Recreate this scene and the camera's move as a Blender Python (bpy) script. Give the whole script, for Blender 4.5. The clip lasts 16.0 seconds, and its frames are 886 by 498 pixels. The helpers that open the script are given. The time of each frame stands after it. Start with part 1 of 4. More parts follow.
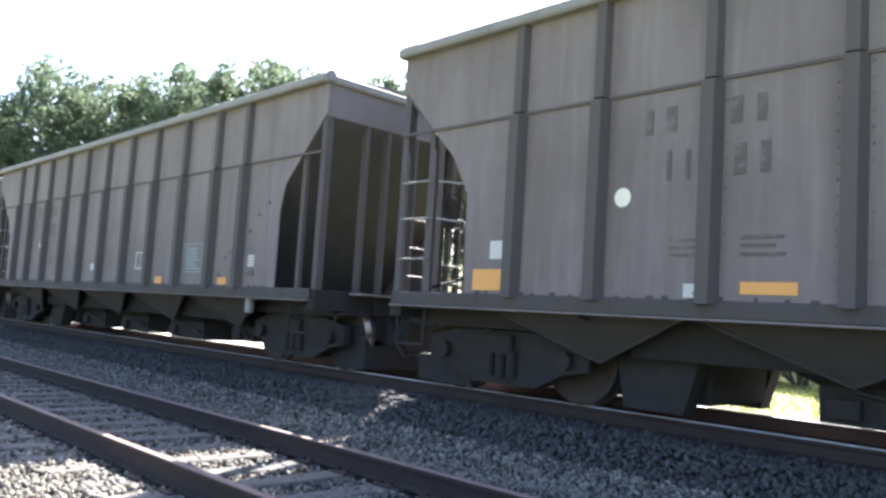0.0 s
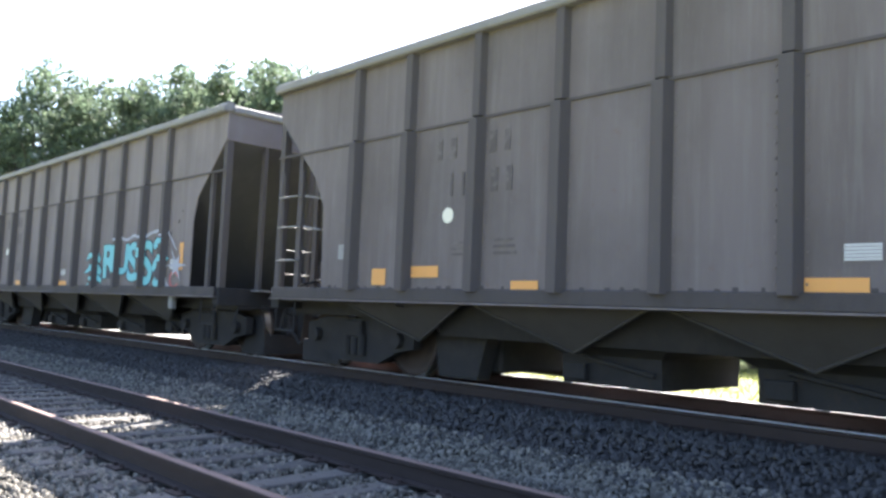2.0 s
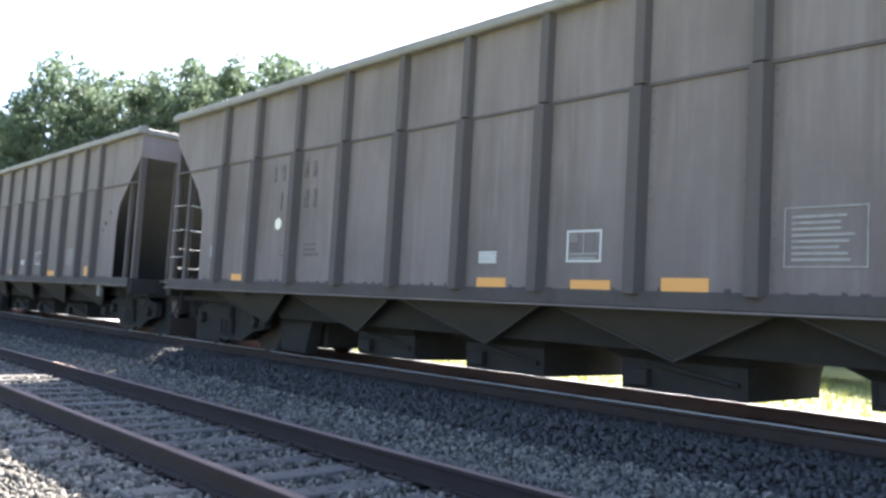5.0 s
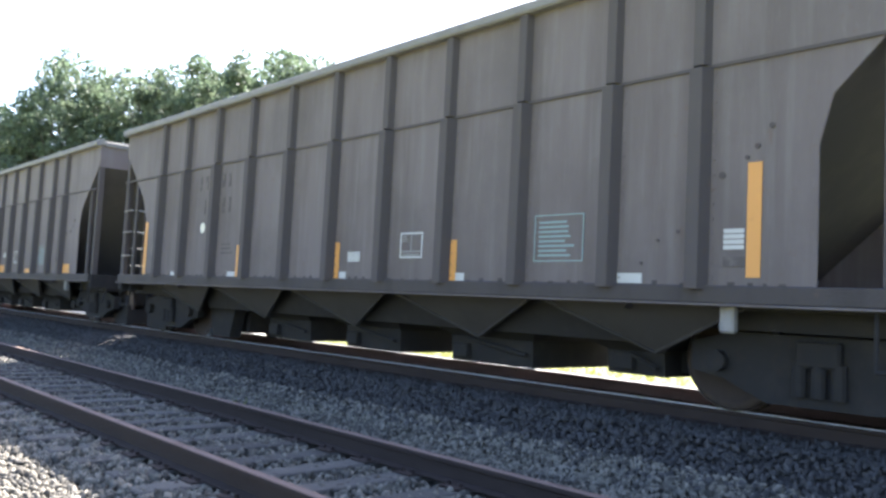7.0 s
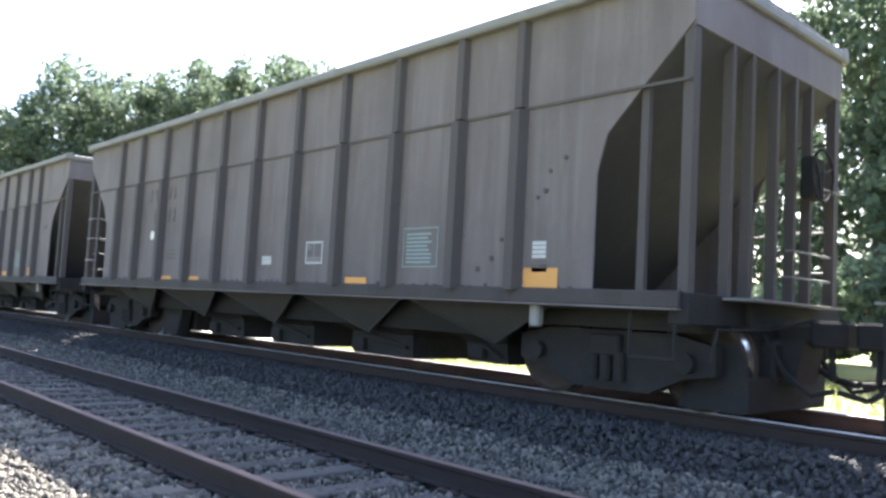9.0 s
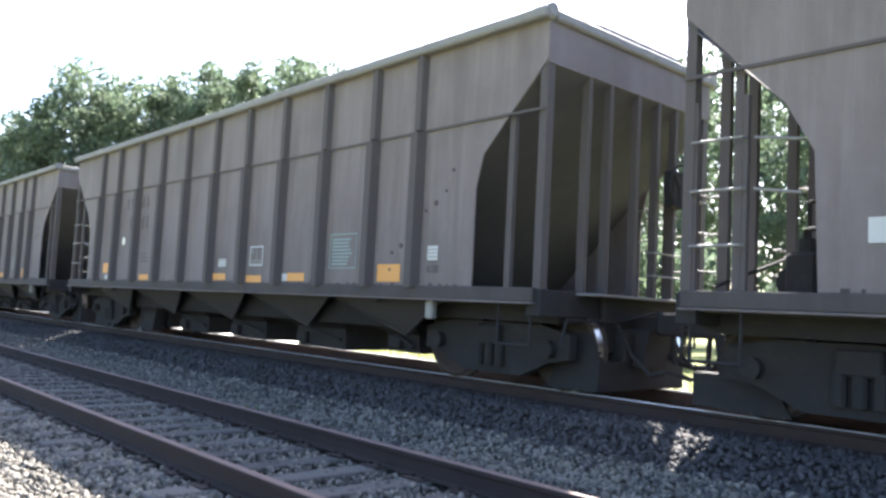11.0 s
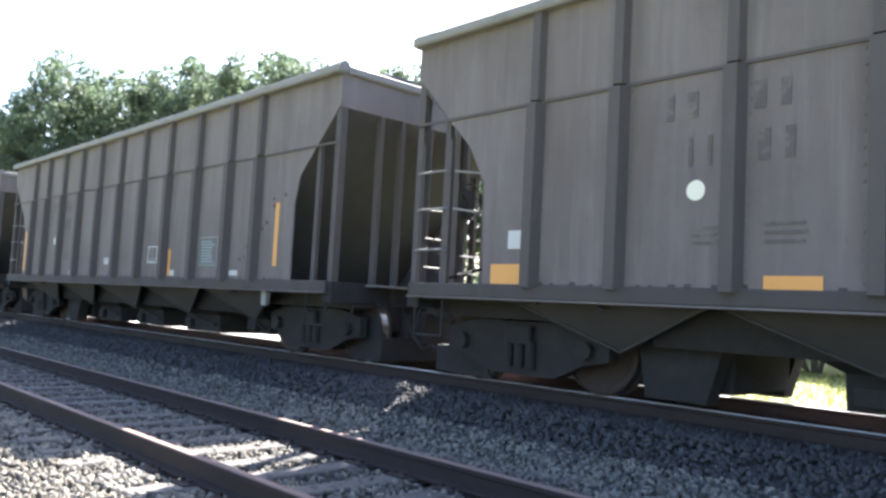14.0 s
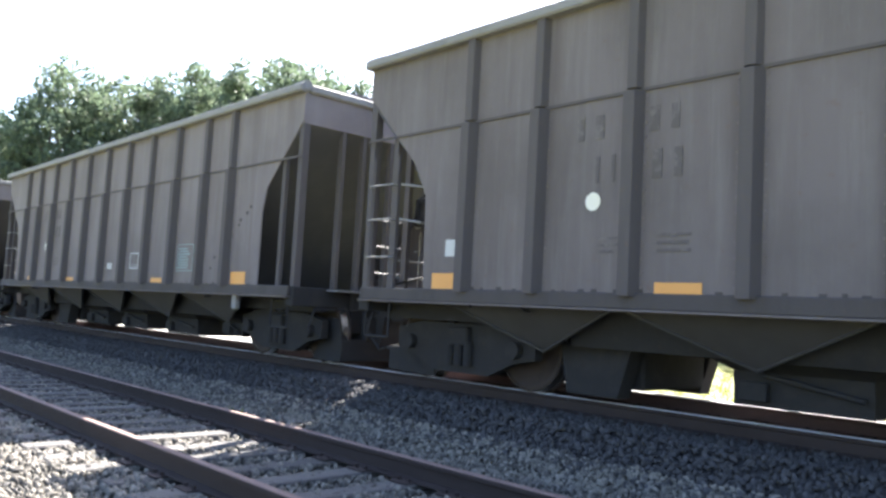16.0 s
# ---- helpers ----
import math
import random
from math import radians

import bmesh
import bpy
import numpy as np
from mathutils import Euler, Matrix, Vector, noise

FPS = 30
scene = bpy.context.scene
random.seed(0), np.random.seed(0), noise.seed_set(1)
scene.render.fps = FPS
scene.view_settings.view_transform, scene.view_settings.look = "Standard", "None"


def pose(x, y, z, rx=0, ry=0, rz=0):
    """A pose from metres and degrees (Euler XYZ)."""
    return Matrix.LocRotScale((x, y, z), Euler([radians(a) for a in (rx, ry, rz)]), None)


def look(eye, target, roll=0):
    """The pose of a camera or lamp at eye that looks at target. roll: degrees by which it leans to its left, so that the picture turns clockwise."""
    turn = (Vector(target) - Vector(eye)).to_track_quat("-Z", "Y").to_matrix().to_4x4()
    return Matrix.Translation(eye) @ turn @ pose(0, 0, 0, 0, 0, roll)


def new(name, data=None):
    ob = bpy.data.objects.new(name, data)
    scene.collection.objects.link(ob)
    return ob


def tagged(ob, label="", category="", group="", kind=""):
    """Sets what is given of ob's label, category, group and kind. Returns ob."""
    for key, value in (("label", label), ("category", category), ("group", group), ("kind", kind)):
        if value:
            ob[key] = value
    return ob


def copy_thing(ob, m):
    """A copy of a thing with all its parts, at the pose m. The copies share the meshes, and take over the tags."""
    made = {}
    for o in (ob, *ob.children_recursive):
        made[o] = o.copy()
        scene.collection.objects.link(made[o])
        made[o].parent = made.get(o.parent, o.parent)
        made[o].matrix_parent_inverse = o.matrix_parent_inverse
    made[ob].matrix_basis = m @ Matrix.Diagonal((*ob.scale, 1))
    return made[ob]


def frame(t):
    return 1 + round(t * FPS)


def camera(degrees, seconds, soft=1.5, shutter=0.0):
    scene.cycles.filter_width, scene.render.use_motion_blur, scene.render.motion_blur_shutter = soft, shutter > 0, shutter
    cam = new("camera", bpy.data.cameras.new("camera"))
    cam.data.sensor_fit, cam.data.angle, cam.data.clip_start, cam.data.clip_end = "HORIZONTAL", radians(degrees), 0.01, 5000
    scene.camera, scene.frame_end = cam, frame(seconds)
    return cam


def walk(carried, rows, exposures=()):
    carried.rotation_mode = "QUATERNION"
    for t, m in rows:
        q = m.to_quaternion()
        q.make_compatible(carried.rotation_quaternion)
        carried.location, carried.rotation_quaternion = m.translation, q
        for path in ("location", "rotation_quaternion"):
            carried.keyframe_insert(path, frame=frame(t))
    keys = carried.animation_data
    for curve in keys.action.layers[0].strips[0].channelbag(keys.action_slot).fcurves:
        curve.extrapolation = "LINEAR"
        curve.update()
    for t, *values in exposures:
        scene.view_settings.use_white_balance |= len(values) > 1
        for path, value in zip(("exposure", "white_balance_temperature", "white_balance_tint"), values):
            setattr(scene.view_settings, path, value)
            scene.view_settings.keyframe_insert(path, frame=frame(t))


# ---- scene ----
cam = camera(58.0, 16.0, soft=2.8)

# ---- camera: hand-held at one spot beside the line; rows are seconds, heading, tilt, lean ----
EYE = Vector((0.0, 0.0, 0.0))
AIM = [
    (0, 136.16, 4.85, 3.57),
    (0.5, 136.12, 4.61, 3.66),
    (1, 135.57, 4.33, 3.60),
    (1.5, 135.85, 4.22, 2.87),
    (2, 136.37, 4.58, 2.36),
    (2.5, 136.88, 4.82, 2.31),
    (3, 137.43, 4.43, 2.46),
    (3.5, 137.80, 4.04, 2.82),
    (4, 137.56, 4.08, 3.11),
    (4.5, 136.84, 4.39, 3.35),
    (7, 137.36, 3.95, 2.91),
    (7.5, 137.42, 4.08, 2.95),
    (8, 137.42, 4.35, 3.07),
    (8.5, 137.29, 4.31, 3.18),
    (11, 138.14, 4.31, 2.92),
    (11.5, 138.08, 4.34, 2.93),
    (12, 138.01, 4.28, 3.05),
    (12.5, 138.08, 4.03, 2.94),
    (13, 137.87, 4.00, 2.89),
    (13.5, 137.16, 4.17, 3.00),
    (14, 136.93, 4.14, 3.01),
    (14.5, 137.17, 4.20, 2.90),
    (15, 137.57, 4.23, 2.79),
    (15.5, 137.71, 4.27, 2.87),
    (16, 137.22, 4.56, 3.12),
]


def aim(yaw, pitch, roll):
    a, p = radians(yaw), radians(pitch)
    way = Vector((math.cos(a) * math.cos(p), math.sin(a) * math.cos(p), math.sin(p)))
    return look(EYE, EYE + way, roll)


walk(cam, [(t, aim(a, p, r)) for t, a, p, r in AIM], exposures=[(0, 3.1, 5880, 13), (16, 3.1, 5880, 13)])

# ---- world, sun, exposure ----
SUN_WAY = Vector((-0.50, 1.0, 1.10)).normalized()
sun_el = math.asin(SUN_WAY.z)
sun_az = math.atan2(SUN_WAY.x, SUN_WAY.y)
world = bpy.data.worlds.new("world")
scene.world = world
world.use_nodes = True
wn = world.node_tree
sky = wn.nodes.new("ShaderNodeTexSky")
sky.sky_type = "NISHITA"
sky.sun_disc = False
sky.sun_elevation, sky.sun_rotation = sun_el, sun_az
sky.air_density, sky.dust_density = 1.0, 2.5
bg = wn.nodes["Background"]
bg.inputs["Strength"].default_value = 0.066
wn.links.new(sky.outputs["Color"], bg.inputs["Color"])
sun_data = bpy.data.lights.new("sun", "SUN")
sun_data.energy, sun_data.angle, sun_data.color = 5.0, radians(0.55), (1.0, 0.91, 0.77)
sun = new("sun", sun_data)
sun.matrix_world = look(SUN_WAY * 50, (0, 0, 0))

# ---- plan, metres; the eye is the origin ----
Z_NEAR = -1.159          # rail top of the near track
Z_MAIN = -0.834          # rail top of the train's track
Y_NEAR = 2.759 + 0.7525   # centre lines
Y_MAIN = 7.046 + 0.7525
Z_GROUND = -1.40
PITCH = 16.432           # car to car


# ---- materials ----
def mat(name, base, rough=0.8, metal=0.0, spots=(), bump=0.0, bump_scale=40.0, vary=0.0, spec=0.4, translucent=0.0):
    """spots: (colour, noise scale, threshold, softness, amount, stretch xyz) laid over the base."""
    m = bpy.data.materials.new(name)
    m.use_nodes = True
    nt = m.node_tree
    b = nt.nodes["Principled BSDF"]
    b.inputs["Roughness"].default_value = rough
    b.inputs["Metallic"].default_value = metal
    b.inputs["Specular IOR Level"].default_value = spec
    tc = nt.nodes.new("ShaderNodeTexCoord")
    col = nt.nodes.new("ShaderNodeRGB")
    col.outputs[0].default_value = (*base, 1)
    out = col.outputs[0]
    for colour, scale, lo, soft, amount, stretch in spots:
        mp = nt.nodes.new("ShaderNodeMapping")
        mp.inputs["Scale"].default_value = stretch
        nt.links.new(tc.outputs["Object"], mp.inputs["Vector"])
        n = nt.nodes.new("ShaderNodeTexNoise")
        n.inputs["Scale"].default_value = scale
        n.inputs["Detail"].default_value = 6
        n.inputs["Roughness"].default_value = 0.62
        nt.links.new(mp.outputs[0], n.inputs["Vector"])
        r = nt.nodes.new("ShaderNodeMapRange")
        r.inputs["From Min"].default_value, r.inputs["From Max"].default_value = lo, lo + soft
        r.inputs["To Max"].default_value = amount
        nt.links.new(n.outputs["Fac"], r.inputs["Value"])
        mx = nt.nodes.new("ShaderNodeMix")
        mx.data_type = "RGBA"
        nt.links.new(r.outputs[0], mx.inputs["Factor"])
        nt.links.new(out, mx.inputs["A"])
        mx.inputs["B"].default_value = (*colour, 1)
        out = mx.outputs["Result"]
    if vary:
        inf = nt.nodes.new("ShaderNodeObjectInfo")
        isl = nt.nodes.new("ShaderNodeNewGeometry")
        add = nt.nodes.new("ShaderNodeMath")
        nt.links.new(inf.outputs["Random"], add.inputs[0])
        nt.links.new(isl.outputs["Random Per Island"], add.inputs[1])
        fr = nt.nodes.new("ShaderNodeMath")
        fr.operation = "FRACT"
        nt.links.new(add.outputs[0], fr.inputs[0])
        r = nt.nodes.new("ShaderNodeMapRange")
        r.inputs["To Min"].default_value, r.inputs["To Max"].default_value = 1 - vary, 1 + vary
        nt.links.new(fr.outputs[0], r.inputs["Value"])
        hsv = nt.nodes.new("ShaderNodeHueSaturation")
        nt.links.new(r.outputs[0], hsv.inputs["Value"])
        nt.links.new(out, hsv.inputs["Color"])
        out = hsv.outputs["Color"]
    nt.links.new(out, b.inputs["Base Color"])
    if bump:
        n = nt.nodes.new("ShaderNodeTexNoise")
        n.inputs["Scale"].default_value = bump_scale
        n.inputs["Detail"].default_value = 5
        nt.links.new(tc.outputs["Object"], n.inputs["Vector"])
        bp = nt.nodes.new("ShaderNodeBump")
        bp.inputs["Strength"].default_value = bump
        bp.inputs["Distance"].default_value = 0.02
        nt.links.new(n.outputs["Fac"], bp.inputs["Height"])
        nt.links.new(bp.outputs[0], b.inputs["Normal"])
    if translucent:
        tr = nt.nodes.new("ShaderNodeBsdfTranslucent")
        nt.links.new(out, tr.inputs["Color"])
        ms = nt.nodes.new("ShaderNodeMixShader")
        ms.inputs["Fac"].default_value = translucent
        nt.links.new(b.outputs[0], ms.inputs[1])
        nt.links.new(tr.outputs[0], ms.inputs[2])
        nt.links.new(ms.outputs[0], nt.nodes["Material Output"].inputs["Surface"])
    return m


S1 = (1, 1, 1)
M_SIDE = mat("weathered_car_paint", (0.166, 0.140, 0.137), 0.75, spots=[
    ((0.098, 0.077, 0.071), 1.2, 0.45, 0.3, 0.7, (1.6, 1, 0.25)),
    ((0.225, 0.207, 0.201), 3.0, 0.5, 0.3, 0.6, (3.5, 1, 0.2)),
    ((0.16, 0.10, 0.07), 9.0, 0.62, 0.15, 0.5, S1), ((0.10, 0.084, 0.079), 0.55, 0.46, 0.2, 0.55, S1), ((0.23, 0.21, 0.20), 40.0, 0.6, 0.2, 0.35, (1, 1, 0.12))], bump=0.16, bump_scale=7, vary=0.14)
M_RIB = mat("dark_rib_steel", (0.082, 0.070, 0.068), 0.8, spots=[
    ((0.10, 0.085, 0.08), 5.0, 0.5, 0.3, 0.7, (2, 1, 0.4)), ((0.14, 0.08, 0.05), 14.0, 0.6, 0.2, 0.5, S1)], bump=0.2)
M_RIM = mat("pale_worn_rim", (0.21, 0.20, 0.192), 0.7, spots=[
    ((0.12, 0.11, 0.10), 6.0, 0.5, 0.25, 0.6, (0.5, 1, 1))], bump=0.15)
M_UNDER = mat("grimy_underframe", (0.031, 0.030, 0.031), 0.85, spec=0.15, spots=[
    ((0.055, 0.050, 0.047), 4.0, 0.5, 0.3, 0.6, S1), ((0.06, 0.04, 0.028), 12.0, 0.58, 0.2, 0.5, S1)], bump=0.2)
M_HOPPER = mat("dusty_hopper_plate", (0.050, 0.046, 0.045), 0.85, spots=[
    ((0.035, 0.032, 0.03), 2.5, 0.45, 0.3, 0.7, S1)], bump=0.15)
M_WHEEL = mat("rusty_wheel", (0.055, 0.042, 0.036), 0.75, 0.0, spec=0.15, spots=[((0.03, 0.027, 0.025), 6.0, 0.5, 0.2, 0.7, S1)])
M_TREAD = mat("polished_tread", (0.62, 0.61, 0.60), 0.28, 1.0)
M_RUST = mat("rusty_rail", (0.042, 0.032, 0.029), 0.75, spec=0.12, spots=[
    ((0.030, 0.023, 0.021), 5.0, 0.45, 0.3, 0.8, (0.4, 1, 1)), ((0.05, 0.033, 0.026), 30.0, 0.6, 0.2, 0.5, S1)], bump=0.3, bump_scale=60)
# Far main rail: same rust, lifted in colour for light on its inner face.
M_LITRAIL = mat("lit_rust_rail", (0.155, 0.098, 0.080), 0.8, spec=0.15, spots=[
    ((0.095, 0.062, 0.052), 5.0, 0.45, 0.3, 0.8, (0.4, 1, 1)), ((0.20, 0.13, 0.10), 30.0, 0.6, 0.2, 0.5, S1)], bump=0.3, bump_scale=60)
# Pale low-metal base paints in the bright sheen of the main railheads.
M_SHINE = mat("painted_sheen_railhead", (0.74, 0.73, 0.72), 0.28, 0.3, spec=0.6, spots=[((0.45, 0.42, 0.40), 22.0, 0.56, 0.1, 0.5, (0.3, 1, 1))], bump=0.05, bump_scale=30)
M_DULLHEAD = mat("dull_railhead", (0.19, 0.135, 0.115), 0.75, 0.0, spec=0.15, spots=[((0.12, 0.08, 0.06), 8.0, 0.5, 0.2, 0.7, (0.3, 1, 1))])
M_TIE = mat("weathered_tie_wood", (0.085, 0.079, 0.073), 0.9, spots=[
    ((0.065, 0.06, 0.056), 3.0, 0.45, 0.25, 0.8, (5, 0.6, 5)), ((0.20, 0.19, 0.175), 8.0, 0.58, 0.2, 0.6, (6, 0.5, 6))],
    bump=0.5, bump_scale=30, vary=0.25)
M_STONE = mat("grey_ballast_stone", (0.140, 0.126, 0.102), 0.9, spots=[((0.10, 0.096, 0.09), 5.0, 0.5, 0.2, 0.7, S1), ((0.21, 0.195, 0.17), 14.0, 0.6, 0.15, 0.5, S1)],
              bump=0.4, bump_scale=60, vary=0.7)
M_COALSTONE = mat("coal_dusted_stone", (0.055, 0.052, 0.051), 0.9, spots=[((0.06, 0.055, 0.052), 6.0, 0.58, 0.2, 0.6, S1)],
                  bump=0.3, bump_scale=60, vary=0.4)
M_BED = mat("ballast_bed", (0.122, 0.114, 0.102), 0.95, spots=[
    ((0.05, 0.048, 0.046), 26.0, 0.45, 0.15, 0.9, S1), ((0.22, 0.22, 0.22), 32.0, 0.58, 0.1, 0.8, S1)], bump=1.0, bump_scale=28)
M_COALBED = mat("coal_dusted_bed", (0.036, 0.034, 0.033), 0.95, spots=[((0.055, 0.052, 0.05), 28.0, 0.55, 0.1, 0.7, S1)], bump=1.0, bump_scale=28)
M_GROUND = mat("grass_ground", (0.19, 0.205, 0.055), 0.95, spots=[
    ((0.26, 0.245, 0.085), 0.35, 0.45, 0.25, 0.8, S1), ((0.11, 0.14, 0.035), 3.0, 0.55, 0.2, 0.5, S1)], bump=0.8, bump_scale=12)
M_BLADE = mat("grass_blade", (0.19, 0.21, 0.06), 0.8, spots=[((0.26, 0.245, 0.095), 0.8, 0.5, 0.2, 0.7, S1)], vary=0.3, translucent=0.35)
M_CRIB = mat("rusty_crib_stone", (0.24, 0.165, 0.14), 0.95, spots=[((0.13, 0.095, 0.085), 24.0, 0.48, 0.15, 0.8, S1)], bump=0.9, bump_scale=28)
M_COALTIE = mat("coal_blackened_tie", (0.12, 0.098, 0.09), 0.92, spots=[((0.07, 0.057, 0.052), 4.0, 0.45, 0.25, 0.8, (5, 0.6, 5))], bump=0.5, bump_scale=30, vary=0.2)
M_BARK = mat("bark", (0.11, 0.09, 0.07), 0.95, spots=[((0.05, 0.04, 0.032), 6.0, 0.5, 0.2, 0.8, (2, 2, 0.5))], bump=0.8, bump_scale=14)
M_LEAF = mat("leaf", (0.108, 0.148, 0.092), 0.6, spots=[((0.160, 0.190, 0.118), 0.35, 0.48, 0.2, 0.7, S1)], vary=0.35, translucent=0.5)
M_LANE = mat("pale_gravel", (0.50, 0.48, 0.44), 0.9, spots=[((0.38, 0.36, 0.32), 3.0, 0.5, 0.2, 0.7, S1)], bump=0.5)
M_ORANGE = mat("orange_reflector", (0.64, 0.31, 0.085), 0.5, spots=[((0.5, 0.24, 0.07), 9.0, 0.58, 0.2, 0.5, S1)])
M_WHITE = mat("white_stencil", (0.50, 0.50, 0.49), 0.7, spots=[((0.40, 0.39, 0.38), 12.0, 0.58, 0.2, 0.6, S1)])
M_CREAM = mat("cream_disc", (0.74, 0.71, 0.60), 0.6, spots=[((0.55, 0.51, 0.42), 15.0, 0.6, 0.2, 0.5, S1)])
M_GREYMARK = mat("faded_stencil", (0.27, 0.265, 0.26), 0.8, spots=[((0.17, 0.155, 0.15), 10.0, 0.5, 0.2, 0.7, S1)])
M_DARKMARK = mat("dark_stencil", (0.095, 0.082, 0.079), 0.8, spots=[((0.160, 0.138, 0.133), 8.0, 0.48, 0.15, 0.9, S1)])
M_TEAL = mat("teal_stencil", (0.24, 0.33, 0.33), 0.7)
M_AQUA = mat("aqua_spray_paint", (0.17, 0.46, 0.50), 0.6, spots=[((0.12, 0.35, 0.39), 2.0, 0.5, 0.2, 0.5, S1)])
M_SPRAYDARK = mat("dark_spray_paint", (0.06, 0.055, 0.065), 0.7)
M_SPRAYPALE = mat("pale_spray_paint", (0.36, 0.37, 0.42), 0.7, spots=[((0.22, 0.22, 0.25), 6.0, 0.5, 0.2, 0.6, S1)])
M_SPRAYRED = mat("faded_red_paint", (0.42, 0.12, 0.12), 0.8)
M_SLOPE = mat("dark_slope_plate", (0.085, 0.083, 0.088), 0.85, spots=[((0.12, 0.115, 0.115), 2.0, 0.5, 0.25, 0.6, (1, 1, 0.4))], bump=0.15, spec=0.2)
M_SILL = mat("streaked_sill_steel", (0.062, 0.053, 0.051), 0.8, spots=[
    ((0.045, 0.038, 0.036), 2.2, 0.48, 0.2, 0.8, (1.5, 1, 0.4)), ((0.13, 0.085, 0.06), 11.0, 0.62, 0.2, 0.4, S1)], bump=0.2)
M_COAL = mat("coal", (0.02, 0.02, 0.021), 0.6, bump=0.8, bump_scale=20)


# ---- mesh helpers ----
def box(bm, x0, x1, y0, y1, z0, z1, bevel=0.0):
    g = bmesh.ops.create_cube(bm, size=1)
    vs = g["verts"]
    for v in vs:
        v.co = Vector(((x0 + x1) / 2 + v.co.x * (x1 - x0), (y0 + y1) / 2 + v.co.y * (y1 - y0), (z0 + z1) / 2 + v.co.z * (z1 - z0)))
    if bevel:
        es = {e for v in vs for e in v.link_edges}
        bmesh.ops.bevel(bm, geom=list(es), offset=bevel, segments=1, affect="EDGES")
    return bm


def prism(bm, pts, axis, a, b):
    """Extrude a polygon along an axis from a to b. pts: pairs in the other two axes, in xyz order."""
    def at(p, s):
        return {"x": (s, p[0], p[1]), "y": (p[0], s, p[1]), "z": (p[0], p[1], s)}[axis]
    v0 = [bm.verts.new(at(p, a)) for p in pts]
    v1 = [bm.verts.new(at(p, b)) for p in pts]
    fs = [bm.faces.new(v0), bm.faces.new(v1[::-1])]
    n = len(pts)
    for i in range(n):
        fs.append(bm.faces.new((v0[i], v1[i], v1[(i + 1) % n], v0[(i + 1) % n])))
    bmesh.ops.recalc_face_normals(bm, faces=fs)
    return bm


def rod(bm, p, q, r, n=8, r2=None):
    p, q = Vector(p), Vector(q)
    d = q - p
    m = Matrix.Translation((p + q) / 2) @ d.to_track_quat("Z", "Y").to_matrix().to_4x4()
    bmesh.ops.create_cone(bm, cap_ends=True, segments=n, radius1=r, radius2=r if r2 is None else r2, depth=d.length, matrix=m)
    return bm


def tube(bm, pts, r, n=6):
    for p, q in zip(pts, pts[1:]):
        rod(bm, p, q, r, n)
    return bm


def lathe(bm, profile, n=28, caps=True):
    """Turn (radius, along) pairs about an axis through the origin."""
    rings = []
    for r, s in profile:
        ring = []
        for i in range(n):
            a = 2 * math.pi * i / n
            ring.append(bm.verts.new((r * math.cos(a), s, r * math.sin(a))))
        rings.append(ring)
    fs = []
    for a, b in zip(rings, rings[1:]):
        for i in range(n):
            fs.append(bm.faces.new((a[i], a[(i + 1) % n], b[(i + 1) % n], b[i])))
    if caps:
        fs.append(bm.faces.new(rings[0]))
        fs.append(bm.faces.new(rings[-1][::-1]))
    bmesh.ops.recalc_face_normals(bm, faces=fs)
    return bm


def hoop(bm, x, y, z, radius, thick, n=20, m=6):
    """A ring standing in the plane across the line."""
    rings = []
    for i in range(n):
        a = 2 * math.pi * i / n
        ring = []
        for j in range(m):
            b = 2 * math.pi * j / m
            r = radius + thick * math.cos(b)
            ring.append(bm.verts.new((x + thick * math.sin(b), y + r * math.cos(a), z + r * math.sin(a))))
        rings.append(ring)
    for i in range(n):
        p, q = rings[i], rings[(i + 1) % n]
        for j in range(m):
            bm.faces.new((p[j], p[(j + 1) % m], q[(j + 1) % m], q[j]))
    bmesh.ops.recalc_face_normals(bm, faces=bm.faces)
    return bm


def mesh_of(name, bm, material, smooth=False):
    me = bpy.data.meshes.new(name)
    bm.to_mesh(me)
    bm.free()
    me.materials.append(material)
    if smooth:
        for p in me.polygons:
            p.use_smooth = True
    return me


def part(name, bm, material, parent, label="", smooth=False):
    ob = new(name, mesh_of(name, bm, material, smooth))
    ob.parent = parent
    return tagged(ob, label) if label else ob


def shared(name, mesh, parent, m=None):
    ob = new(name, mesh)
    ob.parent = parent
    if m is not None:
        ob.matrix_basis = m
    return ob


B = bmesh.new


# ---- ground and ballast ----
def grid_sheet(name, xs, ys, height, material, kind="structure", label="", cat=""):
    verts = [(x, y, height(x, y)) for y in ys for x in xs]
    nx = len(xs)
    faces = [(j * nx + i, j * nx + i + 1, (j + 1) * nx + i + 1, (j + 1) * nx + i) for j in range(len(ys) - 1) for i in range(nx - 1)]
    me = bpy.data.meshes.new(name)
    me.from_pydata(verts, [], faces)
    me.materials.append(material)
    for p in me.polygons:
        p.use_smooth = True
    return tagged(new(name, me), label, cat, kind=kind)


def span(a, b, step):
    n = max(1, round((b - a) / step))
    return [a + (b - a) * i / n for i in range(n + 1)]


def lumps(x, y, size, amp):
    return amp * noise.noise(Vector((x / size, y / size, 3.1)))


